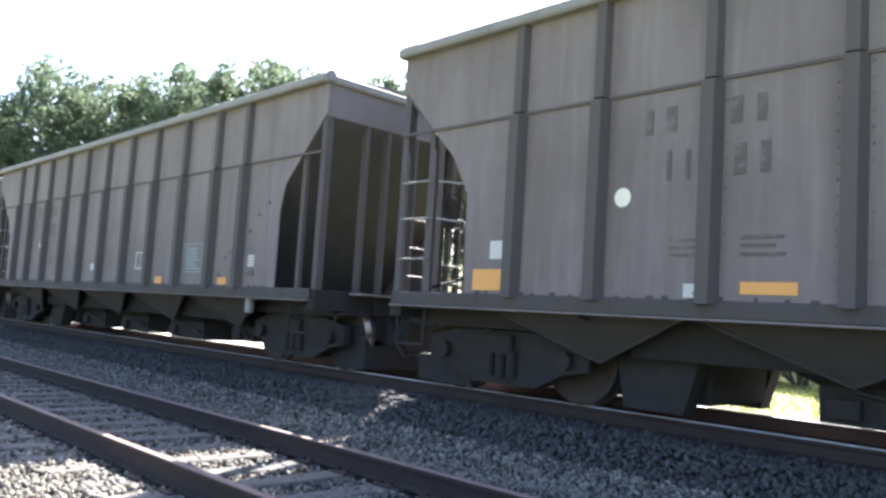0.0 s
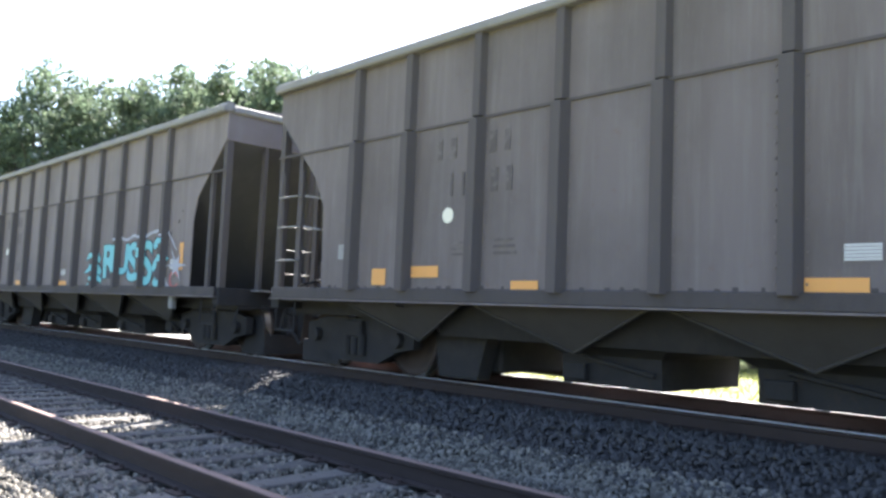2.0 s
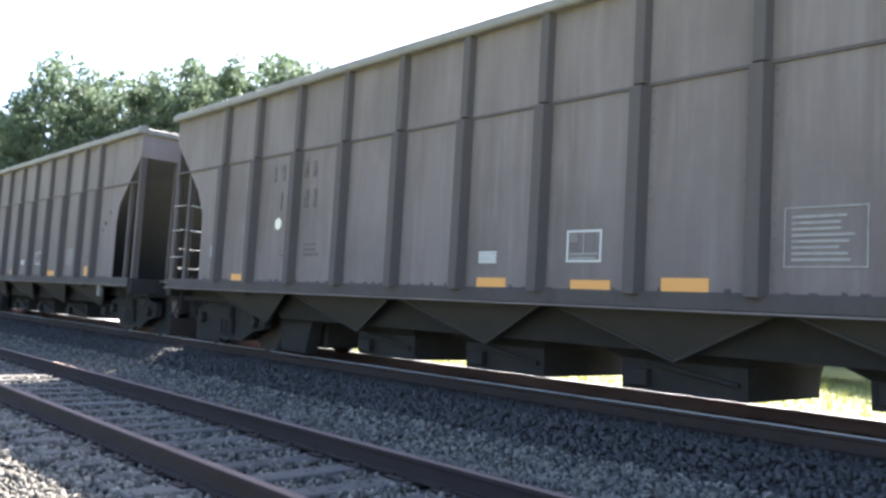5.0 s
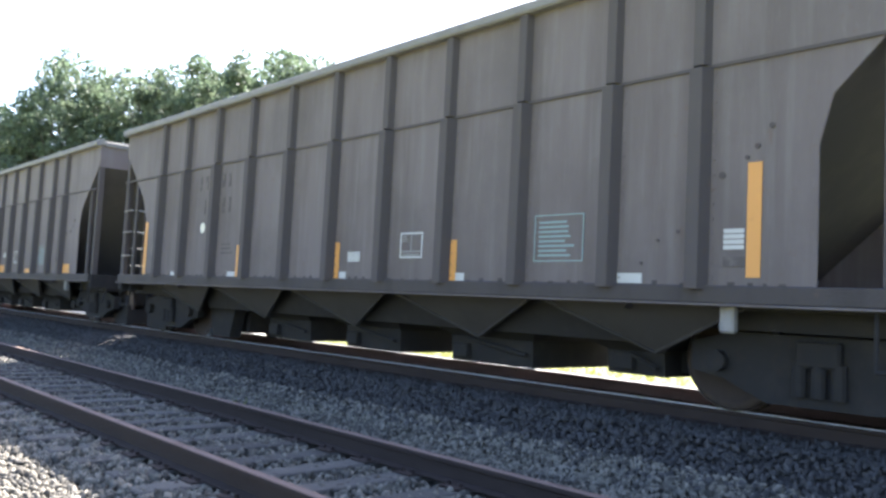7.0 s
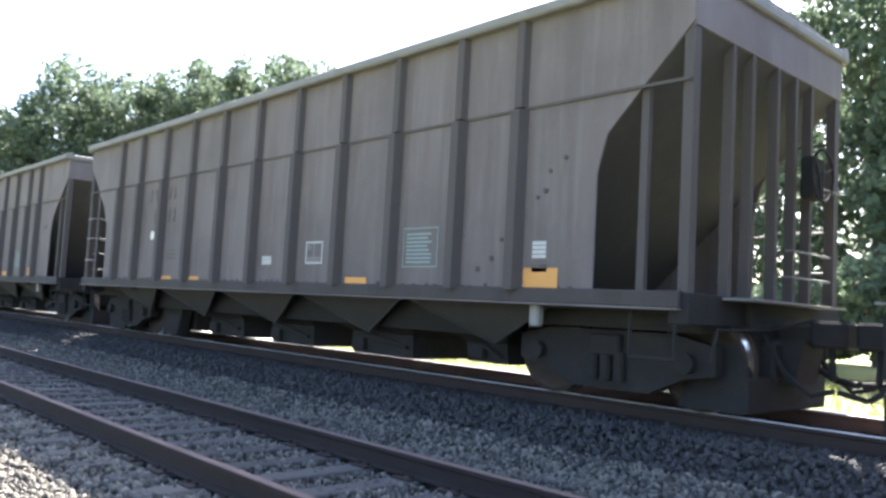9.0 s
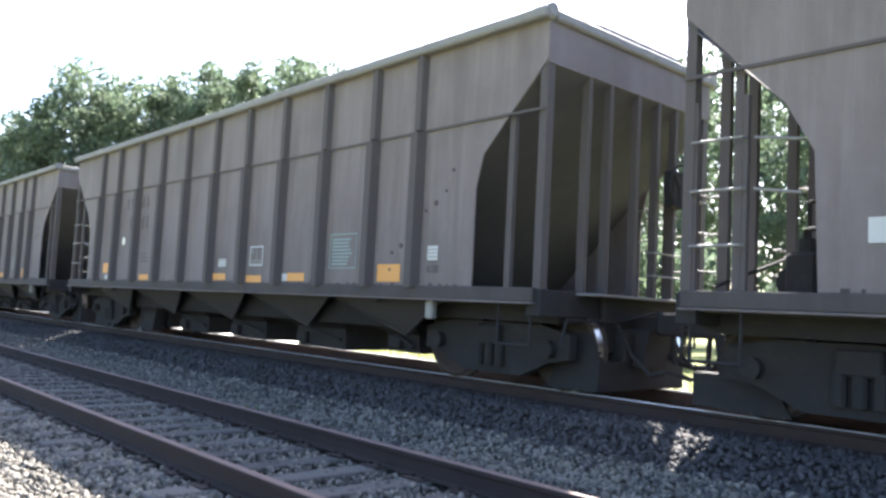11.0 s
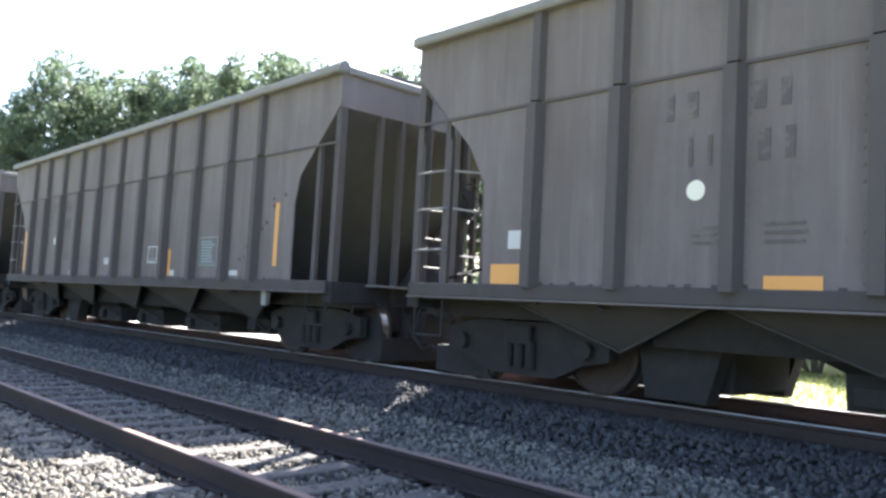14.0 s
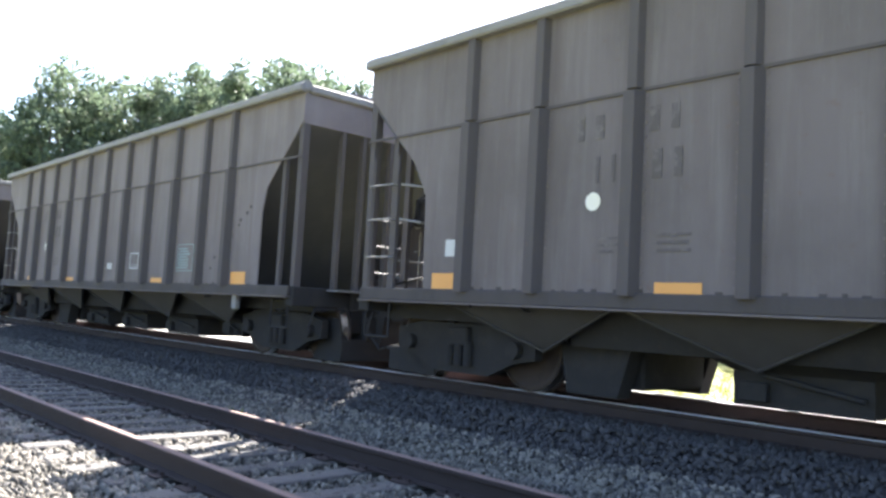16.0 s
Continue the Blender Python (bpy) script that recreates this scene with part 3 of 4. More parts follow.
        for z, ya, yb in (() if s > 0 else ((1.3, -1.45, -1.0), (1.65, -1.45, -1.0), (2.0, -1.45, -1.0))) + ((1.35, 0.3, 1.2), (1.62, 0.3, 1.2), (2.35, 0.9, 1.45)):
            gi = tube(B(), [(e - s * 0.02, ya, z), (e + s * 0.07, ya, z), (e + s * 0.07, yb, z), (e - s * 0.02, yb, z)], 0.011, 6)
            part("grab_iron", gi, M_RIM, car)
        cp = B()
        box(cp, *sorted((e - s * 0.2, e + s * 0.48)), -0.075, 0.075, 0.70, 0.86, 0.015)
        box(cp, *sorted((e + s * 0.42, e + s * 0.76)), -0.14, 0.14, 0.66, 0.92, 0.03)
        part("coupler", cp, M_UNDER, car, "cast steel coupler")
        part("draft_gear", box(B(), *sorted((e - s * 0.75, e + s * 0.22)), -0.42, 0.42, 0.33, 0.70, 0.03), M_UNDER, car)
        for y in (-0.55, 0.55):
            part("brake_lever", prism(B(), [(e - s * 0.42, 0.72), (e - s * 0.16, 0.72), (e - s * 0.20, 0.26), (e - s * 0.30, 0.26)], "y", y - 0.05, y + 0.05), M_UNDER, car)
        hose = B()
        pts = [(e - s * 0.05, 0.28, 0.72), (e + s * 0.25, 0.30, 0.50), (e + s * 0.52, 0.24, 0.36), (e + s * 0.78, 0.10, 0.34)]
        tube(hose, pts, 0.034, 7)
        part("air_hose", hose, M_UNDER, car)
        part("hose_bracket", box(B(), *sorted((e + s * 0.02, e + s * 0.14)), 0.20, 0.36, 0.34, 0.80, 0.01), M_UNDER, car)
        part("coupler_carrier", prism(B(), [(e + s * 0.02, 0.72), (e + s * 0.42, 0.72), (e + s * 0.34, 0.30), (e + s * 0.08, 0.30)], "y", -0.24, 0.24), M_UNDER, car)
        rim = 7.59 if s > 0 else -7.45
        # Added fillers at the end wheels that cover the bright grass between cars.
        for y in (-0.78, 0.78):
            part("gap_block", prism(B(), [(rim - s * 0.70, 0.03), (rim - s * 0.02, 0.03), (rim, 0.46), (rim - s * 0.10, 0.66), (rim - s * 0.34, 0.66)], "y", y - 0.06, y + 0.06), M_UNDER, car)
        part("gap_beam", box(B(), *sorted((rim + s * (0.02 if s > 0 else 0.26), rim - s * 0.16)), -0.84, 0.84, 0.04, 0.36, 0.01), M_UNDER, car)
        for y in (-0.42, 0.58):
            chain = tube(B(), [(e + s * 0.05, y, 0.86), (e + s * 0.30, y + 0.04, 0.42), (e + s * 0.55, y + 0.02, 0.24), (e + s * 0.78, y - 0.06, 0.30)], 0.026, 6)
            part("hanging_hose", chain, M_UNDER, car, "slack rubber brake hose")
        part("train_line_pipe", tube(B(), [(e - s * 1.2, 0.42, 0.62), (e - s * 0.1, 0.42, 0.62), (e + s * 0.18, 0.34, 0.66)], 0.03, 7), M_UNDER, car)
        part("striker_plate", box(B(), *sorted((e + s * 0.02, e + s * 0.09)), -0.62, 0.62, 0.44, 1.06, 0.015), M_UNDER, car)
        part("crossover_tread", box(B(), *sorted((e + s * 0.02, e + s * 0.30)), -1.05, 1.05, 1.05, 1.075, 0.004), M_RIM, car, "narrow worn steel end step")
        lever = tube(B(), [(e + s * 0.10, -1.38, 0.50), (e + s * 0.12, -1.30, 0.78), (e + s * 0.16, -0.40, 0.80), (e + s * 0.45, -0.10, 0.92)], 0.016, 6)
        part("uncoupling_lever", lever, M_UNDER, car)
        part("lock_lifter", rod(B(), (e + s * 0.58, -0.02, 0.70), (e + s * 0.60, -0.02, 0.36), 0.03, 7), M_UNDER, car)
        # brake wheel and gear on one end, air tank under the slope
        if s > 0:
            bw = part("brake_wheel", hoop(B(), e + 0.16, 0.75, 2.45, 0.27, 0.014), M_UNDER, car)
            for a0 in (0.4, 2.5, 4.6):
                spoke = rod(B(), (e + 0.12, 0.75, 2.45), (e + 0.16, 0.75 + 0.27 * math.cos(a0), 2.45 + 0.27 * math.sin(a0)), 0.012, 5)
                part("spoke", spoke, M_UNDER, bw)
            part("brake_gear_box", box(B(), e - 0.02, e + 0.12, 0.60, 0.90, 2.2, 2.65, 0.02), M_UNDER, car)
        else:
            tank = rod(B(), (e + 1.0, -0.2, 1.42), (e + 1.0, 1.0, 1.42), 0.19, 16)
            part("air_tank", tank, M_UNDER, car)
            part("brake_valve", box(B(), e + 0.55, e + 0.85, -0.8, -0.45, 1.1, 1.5, 0.04), M_UNDER, car)
            part("valve_cover", rod(B(), (e + 0.70, -0.62, 1.5), (e + 0.70, -0.62, 1.62), 0.09, 12), M_UNDER, car)
            part("brake_cylinder", rod(B(), (e + 0.42, -0.35, 1.25), (e + 0.42, 0.55, 1.25), 0.15, 14, 0.13), M_UNDER, car)
            for y, x, z in ((-0.25, 0.5, 1.75), (0.3, 0.3, 2.1)):
                part("brake_pipe", tube(B(), [(e + x, y, 0.95), (e + x, y, z), (e + x + 0.35, y + 0.12, z + 0.06)], 0.022, 6), M_UNDER, car)
            part("brake_rod", rod(B(), (e + 0.10, -1.2, 1.15), (e + 0.18, 0.9, 1.72), 0.018, 6), M_UNDER, car)
    part("centre_sill", box(B(), -HALF + 0.1, HALF - 0.1, -0.17, 0.17, 0.68, 0.98), M_UNDER, car)
    part("coal_load", prism(B(), [(-6.9, 3.7), (6.9, 3.7), (5.6, 3.98), (0, 4.06), (-5.6, 3.98)], "y", -HW + 0.05, HW - 0.05), M_COAL, car)
    # hopper bays
    for x in (-4.75, -2.4, 0.0, 2.4, 4.75):
        for s in (-1, 1):
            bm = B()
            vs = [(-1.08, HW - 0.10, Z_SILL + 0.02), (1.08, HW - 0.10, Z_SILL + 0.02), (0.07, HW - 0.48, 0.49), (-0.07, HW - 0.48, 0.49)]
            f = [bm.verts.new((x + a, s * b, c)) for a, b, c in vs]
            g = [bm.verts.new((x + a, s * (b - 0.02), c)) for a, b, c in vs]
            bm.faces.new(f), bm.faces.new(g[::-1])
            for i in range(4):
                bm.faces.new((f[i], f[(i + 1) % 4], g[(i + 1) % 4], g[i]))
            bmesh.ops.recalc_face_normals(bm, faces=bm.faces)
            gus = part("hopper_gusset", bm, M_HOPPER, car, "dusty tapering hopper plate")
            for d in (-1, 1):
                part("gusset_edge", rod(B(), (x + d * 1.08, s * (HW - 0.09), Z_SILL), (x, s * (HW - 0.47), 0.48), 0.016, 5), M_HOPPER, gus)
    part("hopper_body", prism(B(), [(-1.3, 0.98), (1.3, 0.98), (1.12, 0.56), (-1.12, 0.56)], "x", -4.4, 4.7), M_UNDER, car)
    for x0, x1, zl in ((-2.78, -1.58, 0.15), (-0.62, 0.60, 0.15), (1.62, 2.95, 0.15), (3.98, 4.65, 0.22)):
        bm = B()
        top = [(x0 - 0.25, -1.1), (x1 + 0.25, -1.1), (x1 + 0.25, 1.1), (x0 - 0.25, 1.1)]
        low = [(x0, -0.82), (x1, -0.82), (x1, 0.82), (x0, 0.82)]
        t = [bm.verts.new((a, b, 0.62)) for a, b in top]
        m = [bm.verts.new((a, b, 0.46)) for a, b in low]
        d = [bm.verts.new((a, b * 0.97, zl)) for a, b in low]
        for p, q in ((t, m), (m, d)):
            for i in range(4):
                bm.faces.new((p[i], p[(i + 1) % 4], q[(i + 1) % 4], q[i]))
        bm.faces.new(t[::-1]), bm.faces.new(d)
        bmesh.ops.recalc_face_normals(bm, faces=bm.faces)
        bay = part("hopper_bay", bm, M_UNDER, car, "dark hopper bay with its outlet gate")
        for s in (-1, 1):
            part("gate_lock", box(B(), x0 + 0.08, x0 + 0.34, s * 0.84 - 0.05, s * 0.84 + 0.05, zl + 0.05, zl + 0.22, 0.01), M_UNDER, bay)
            part("gate_lever", rod(B(), (x0 + 0.3, s * 0.87, 0.44), (x1 - 0.05, s * 0.87, 0.30), 0.026, 6), M_UNDER, bay)
    for s in (-1, 1):
        part("brake_hanger", prism(B(), [(-4.70, 0.60), (-3.80, 0.60), (-3.96, 0.06), (-4.60, 0.06)], "y", *sorted((s * 0.70, s * 0.92))), M_UNDER, car)
    part("brake_rigging", box(B(), -5.15, -3.85, -0.62, 0.62, 0.14, 0.74, 0.03), M_UNDER, car)
    part("brake_rigging", box(B(), 4.6, 5.3, -0.5, 0.5, 0.24, 0.74, 0.03), M_UNDER, car)
    # trucks
    prof = [(0.03, -0.07), (0.10, -0.075), (0.14, -0.03), (0.36, -0.02), (0.385, -0.065), (0.452, -0.065), (0.457, -0.05)]
    wheel_me = mesh_of("wheel", lathe(B(), prof + [(0.462, 0.045), (0.49, 0.055), (0.49, 0.075), (0.385, 0.075), (0.36, 0.02), (0.14, 0.03), (0.05, 0.06)], 32), M_WHEEL, True)
    tread_me = mesh_of("tread", lathe(B(), [(0.4585, -0.062), (0.4635, 0.044)], 32, caps=False), M_TREAD, True)
    axle_me = mesh_of("wheelset", lathe(B(), [(0.06, -1.08), (0.075, -0.95), (0.075, 0.95), (0.06, 1.08)], 14), M_WHEEL, True)
    sets = []
    for cx in (-6.10, 6.24):
        for dx in (-0.89, 0.89):
            ws = shared("wheelset", axle_me, car, pose(cx + dx, 0, 0.457))
            for s in (-1, 1):
                wh = shared("wheel", wheel_me, ws, pose(0, s * 0.7525, 0, 0, 0, 180 if s > 0 else 0))
                tr = shared("tread", tread_me, ws, pose(0, s * 0.7525, 0, 0, 0, 180 if s > 0 else 0))
            sets.append(ws)
        for s in (-1, 1):
            y = s * 1.0
            bm = B()
            outline = [(-1.16, 0.36), (-1.16, 0.62), (-0.72, 0.72), (0.72, 0.72), (1.16, 0.62), (1.16, 0.36), (0.84, 0.30), (0.46, 0.13), (-0.46, 0.13), (-0.84, 0.30)]
            prism(bm, [(cx + a, b) for a, b in outline], "y", y - 0.06, y + 0.06)
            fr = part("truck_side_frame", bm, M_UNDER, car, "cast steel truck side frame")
            for dx in (-0.16, 0.0, 0.16):
                part("spring", rod(B(), (cx + dx, y + s * 0.09, 0.22), (cx + dx, y + s * 0.09, 0.50), 0.06, 10), M_UNDER, fr)
            for dx in (-0.89, 0.89):
                cap = rod(B(), (cx + dx, y + s * 0.02, 0.457), (cx + dx, y + s * 0.15, 0.457), 0.095, 14)
                part("bearing_cap", cap, M_UNDER, fr)
        for dx in (-0.42, 0.42):
            part("brake_beam", box(B(), cx + dx - 0.06, cx + dx + 0.06, -0.86, 0.86, 0.22, 0.52, 0.01), M_UNDER, car)
        part("spring_plank", box(B(), cx - 0.40, cx + 0.40, -0.95, 0.95, 0.14, 0.30), M_UNDER, car)
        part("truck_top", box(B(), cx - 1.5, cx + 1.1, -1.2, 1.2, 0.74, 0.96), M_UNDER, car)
        part("bolster", box(B(), cx - 0.18, cx + 0.18, -1.15, 1.15, 0.46, 0.68, 0.02), M_UNDER, car)
    return car


first = build_car()
cars = {0: first}
for k in range(-2, 20):
    if k:
        cars[k] = copy_thing(first, Matrix.Identity(4))


# ---- marks on the camera's side of each car ----
def bars(bm, x0, x1, z0, z1, rows, fill=0.5, ragged=None):
    step = (z1 - z0) / rows
    for i in range(rows):
        e = x1 - (ragged.uniform(0, 0.3) * (x1 - x0) if ragged else 0)
        box(bm, x0, e, -HW - 0.008, -HW - 0.004, z0 + i * step, z0 + i * step + step * fill)
    return bm


def frame_mark(x0, x1, z0, z1, w):
    bm = B()
    for a, b, c, d in ((x0, x1, z0, z0 + w), (x0, x1, z1 - w, z1), (x0, x0 + w, z0 + w, z1 - w), (x1 - w, x1, z0 + w, z1 - w)):
        box(bm, a, b, -HW - 0.008, -HW - 0.004, c, d)
    return bm


DISC_X = {0: -4.25, 1: -3.78, 3: -3.96, 11: -4.10, 12: -3.65, 13: -3.73}
DISC_UP = {0: 0.10, 15: 0.05}
PLATE = {1: (-0.42, 1.41), 2: (0.52, 1.40), 3: (0.34, 1.39), 7: (0.53, 1.39), 8: (0.53, 1.58), 12: (-0.50, 1.44), 13: (-0.61, 1.61), 14: (-0.53, 1.41), 15: (-0.38, 1.58)}
SQUARE_X = {1: 1.85, 2: 1.76, 4: 1.57, 7: 1.67, 8: 1.66, 11: 1.56, 12: 1.77, 13: 1.63, 14: 1.72, 15: 1.87}


def common_marks(k, car, rng):
    dz = rng.uniform(-0.03, 0.03)
    disc = B()
    bmesh.ops.create_circle(disc, cap_ends=True, segments=28, radius=0.088, matrix=Matrix.Translation((DISC_X.get(k, -3.83), -HW - 0.008, 1.94 + dz + DISC_UP.get(k, 0))) @ Euler((radians(90), 0, 0)).to_matrix().to_4x4())
    part("disc_mark", disc, M_CREAM, car, "round cream disc")
    dx = SQUARE_X.get(k, 1.68) - 1.775
    if k != 3:
        part("square_mark", frame_mark(1.57 + dx, 1.98 + dx, 1.36, 1.67, 0.022), M_WHITE, car, "white outlined stencil square")
    ins = B()
    box(ins, 1.765 + dx, 1.785 + dx, -HW - 0.008, -HW - 0.004, 1.45, 1.65)
    box(ins, 1.60 + dx, 1.95 + dx, -HW - 0.008, -HW - 0.004, 1.43, 1.448)
    bars(ins, 1.61 + dx, 1.70 + dx, 1.56, 1.64, 3, 0.45)
    bars(ins, 1.62 + dx, 1.93 + dx, 1.39, 1.42, 1, 0.7)
    if k != 3:
        part("square_lettering", ins, M_GREYMARK, car, "faded small lettering")
    px, pz = PLATE.get(k, (0.42, 1.42))
    part("white_plate", bars(B(), px - 0.13, px + 0.13, pz - 0.065, pz + 0.065, 5, 0.82), M_WHITE, car, "small white lettered plate")
    faint = rng.random() < 0.45
    tm = M_GREYMARK if faint else M_TEAL
    if k != 3:
        tagged(part("data_block", bars(B(), 3.66, 4.14, 1.36, 1.74, 8, 0.45, rng), tm, car), "faded block of small stencilled lines", kind="stuff")
    if k != 3 and (not faint or rng.random() < 0.5):
        part("data_frame", frame_mark(3.60, 4.22, 1.31, 1.78, 0.012), tm, car)
    part("card", box(B(), -5.86, -5.68, -HW - 0.009, -HW - 0.004, 1.47, 1.66), M_GREYMARK if k % 3 == 2 else M_WHITE, car, "small pale card")
    if k % 2 or k == 4:
        part("dark_card", box(B(), 5.66, 5.86, -HW - 0.009, -HW - 0.004, 1.26, 1.34), M_DARKMARK, car)
        part("pale_card", bars(B(), 5.66, 5.84, 1.40, 1.58, 4, 0.8), M_WHITE, car)
    # reporting mark and number as plain dark bars either side of a rib
    for i, (a, b, c, d) in enumerate(((-4.08, -3.93, 2.57, 2.80), (-3.86, -3.70, 2.57, 2.80), (-3.26, -3.10, 2.57, 2.80), (-3.04, -2.90, 2.57, 2.80),
                                      (-3.84, -3.74, 2.14, 2.40), (-3.66, -3.56, 2.14, 2.40), (-3.22, -3.06, 2.14, 2.40), (-3.0, -2.86, 2.14, 2.40))):
        part("mark_bar", bars(B(), a + 0.03, b - 0.03, c, d, 1, 1.0), M_DARKMARK, car, "worn dark stencil bar")
    tagged(part("small_lettering", bars(B(), -3.76, -3.44, 1.47, 1.66, 3, 0.4, rng), M_DARKMARK, car), kind="stuff")
    tagged(part("small_lettering", bars(B(), -3.12, -2.74, 1.47, 1.68, 3, 0.4, rng), M_DARKMARK, car), kind="stuff")
    part("hanging_box", box(B(), 5.62, 5.75, -HW + 0.02, -HW + 0.12, 0.71, Z_SILL + 0.01, 0.02), M_GREYMARK, car, "pale rounded box below the sill")
    part("sill_sticker", bars(B(), 6.96, 7.22, 1.0, 1.09, 2, 0.7), M_ORANGE if k in (1, 2) else M_GREYMARK, car) 
    pits = B()
    for i in range(9):
        x, z = 4.9 + 0.15 * i + rng.uniform(-0.1, 0.1), 1.35 + 0.13 * i + rng.uniform(-0.08, 0.08)
        rod(pits, (x, -HW - 0.002, z), (x, -HW - 0.012, z), rng.uniform(0.015, 0.035), 8)
    part("rust_spots", pits, M_RIB, car)


def stickers(k, material, name, label, spots):
    for x0, x1, z0, z1 in spots:
        y0, y1 = -HW - 0.009, -HW - 0.004
        near = min(RIBS, key=lambda r: abs(r - (x0 + x1) / 2))
        if x0 < near + 0.105 and x1 > near - 0.105:
            back, on = x1 - (near - 0.105), near + 0.105 - x0
            if min(back, on) < 0.30:
                # the sticker lies on the plate beside the rib
                shift = -back if back < on else on
                x0, x1 = x0 + shift, x1 + shift
            else:
                x0, x1 = max(x0, near - 0.058), min(x1, near + 0.058)
                y0, y1 = -HW - RIB_DEEP - 0.006, -HW - RIB_DEEP - 0.001
        part(name, box(B(), x0, x1, y0, y1, z0, z1), material, cars[k], label)


def orange(k, *spots):
    stickers(k, M_ORANGE, "reflector", "orange reflective sticker", spots)


def white(k, *spots):
    stickers(k, M_WHITE, "white_sticker", "white reflective sticker", spots)


marks_rng = random.Random(21)
for k, car in cars.items():
    common_marks(k, car, marks_rng)

orange(0, (-6.09, -5.64, 1.14, 1.36), (-3.11, -2.65, 1.16, 1.26))
white(0, (-3.61, -3.50, 1.12, 1.24))
orange(1, (-4.93, -4.70, 1.07, 1.19), (-2.69, -2.42, 1.09, 1.21), (-0.27, -0.03, 1.10, 1.22), (2.53, 2.80, 1.11, 1.23), (4.78, 5.05, 1.12, 1.23))
orange(2, (-5.14, -4.88, 1.14, 1.34), (-4.42, -3.96, 1.23, 1.36), (-2.86, -2.50, 1.08, 1.19), (0.06, 0.52, 1.10, 1.21), (1.51, 1.97, 1.09, 1.20),
       (2.46, 2.92, 1.11, 1.22), (4.66, 5.12, 1.26, 1.38), (5.95, 6.07, 1.32, 1.79))
white(2, (4.68, 4.93, 1.12, 1.22))
orange(3, (-6.20, -6.04, 1.36, 1.80), (-5.06, -4.88, 1.10, 1.21), (-3.06, -2.60, 1.10, 1.21), (-0.10, 0.36, 1.10, 1.20), (6.00, 6.14, 1.38, 1.85))
orange(4, (-5.16, -4.70, 1.12, 1.33), (-2.96, -2.60, 1.07, 1.20), (0.12, 0.56, 1.09, 1.21), (2.42, 2.88, 1.11, 1.22), (4.76, 5.21, 1.12, 1.33))
orange(5, (-5.10, -4.66, 1.08, 1.20), (0.28, 0.70, 1.08, 1.20), (1.54, 2.00, 1.07, 1.19), (2.53, 2.98, 1.10, 1.22), (4.85, 5.30, 1.13, 1.42))
orange(6, (-5.00, -4.55, 1.10, 1.22), (-2.60, -2.14, 1.10, 1.22), (-0.30, 0.16, 1.10, 1.22), (2.46, 2.92, 1.10, 1.22), (4.90, 5.36, 1.12, 1.32))
orange(7, (-6.24, -6.12, 1.12, 2.11), (-2.59, -2.47, 1.09, 1.60), (0.11, 0.21, 1.09, 1.58), (2.35, 2.45, 1.10, 1.56), (5.86, 5.98, 1.17, 2.11))
white(7, (0.23, 0.38, 1.08, 1.19), (2.46, 2.60, 1.10, 1.19), (-2.86, -2.61, 1.07, 1.18), (-4.98, -4.74, 1.07, 1.17), (4.58, 4.84, 1.11, 1.20))
orange(8, (-6.14, -5.88, 1.04, 1.27), (-3.18, -2.72, 1.06, 1.18), (0.09, 0.55, 1.09, 1.30), (2.53, 2.98, 1.09, 1.21), (5.48, 5.93, 1.11, 1.32))
orange(9, (-3.42, -3.02, 1.04, 1.16), (-2.26, -1.90, 1.04, 1.16), (2.45, 2.91, 1.06, 1.18), (5.55, 6.00, 1.08, 1.30))
orange(10, (-5.00, -4.54, 1.16, 1.30), (-2.70, -2.24, 1.10, 1.22), (0.10, 0.56, 1.10, 1.22), (2.46, 2.92, 1.10, 1.22), (5.10, 5.56, 1.12, 1.32))
orange(11, (-5.20, -4.74, 1.25, 1.46), (-3.14, -2.68, 1.11, 1.22), (-0.02, 0.44, 1.13, 1.24), (1.28, 1.75, 1.10, 1.21), (2.52, 2.98, 1.13, 1.25), (4.70, 5.16, 1.14, 1.36))
white(11, (-5.05, -4.78, 1.11, 1.21), (2.37, 2.515, 1.13, 1.24))
orange(12, (-5.10, -4.64, 1.12, 1.24), (-2.78, -2.32, 1.12, 1.23), (-1.83, -1.37, 1.11, 1.23), (-0.52, -0.06, 1.13, 1.24), (2.45, 2.91, 1.13, 1.25), (4.80, 5.26, 1.14, 1.36))
orange(13, (-6.09, -5.64, 1.09, 1.31), (-3.12, -2.66, 1.10, 1.21), (-0.65, -0.20, 1.12, 1.23), (2.53, 2.99, 1.13, 1.24), (5.74, 6.20, 1.09, 1.31))
orange(14, (-6.14, -6.03, 1.19, 2.19), (-2.46, -2.36, 1.13, 1.60), (-0.23, -0.11, 1.14, 1.54), (2.40, 2.50, 1.13, 1.60), (5.94, 6.04, 1.30, 2.23))
white(14, (2.51, 2.67, 1.13, 1.23), (4.66, 4.92, 1.15, 1.23), (-2.72, -2.47, 1.12, 1.20), (-4.98, -4.72, 1.14, 1.22))
orange(15, (-6.06, -5.64, 1.06, 1.28), (-3.13, -2.67, 1.07, 1.20), (-0.46, 0.0, 1.09, 1.21), (2.74, 3.20, 1.09, 1.21), (5.68, 6.14, 1.10, 1.31))
orange(16, (-5.00, -4.54, 1.08, 1.20), (-2.16, -1.70, 1.06, 1.18), (2.55, 3.01, 1.07, 1.19), (5.60, 6.06, 1.08, 1.30))
for k in (-2, -1, 17, 18, 19):
    orange(k, (-5.00, -4.54, 1.10, 1.22), (-2.60, -2.14, 1.10, 1.22), (-0.30, 0.16, 1.10, 1.22), (2.46, 2.92, 1.10, 1.22))


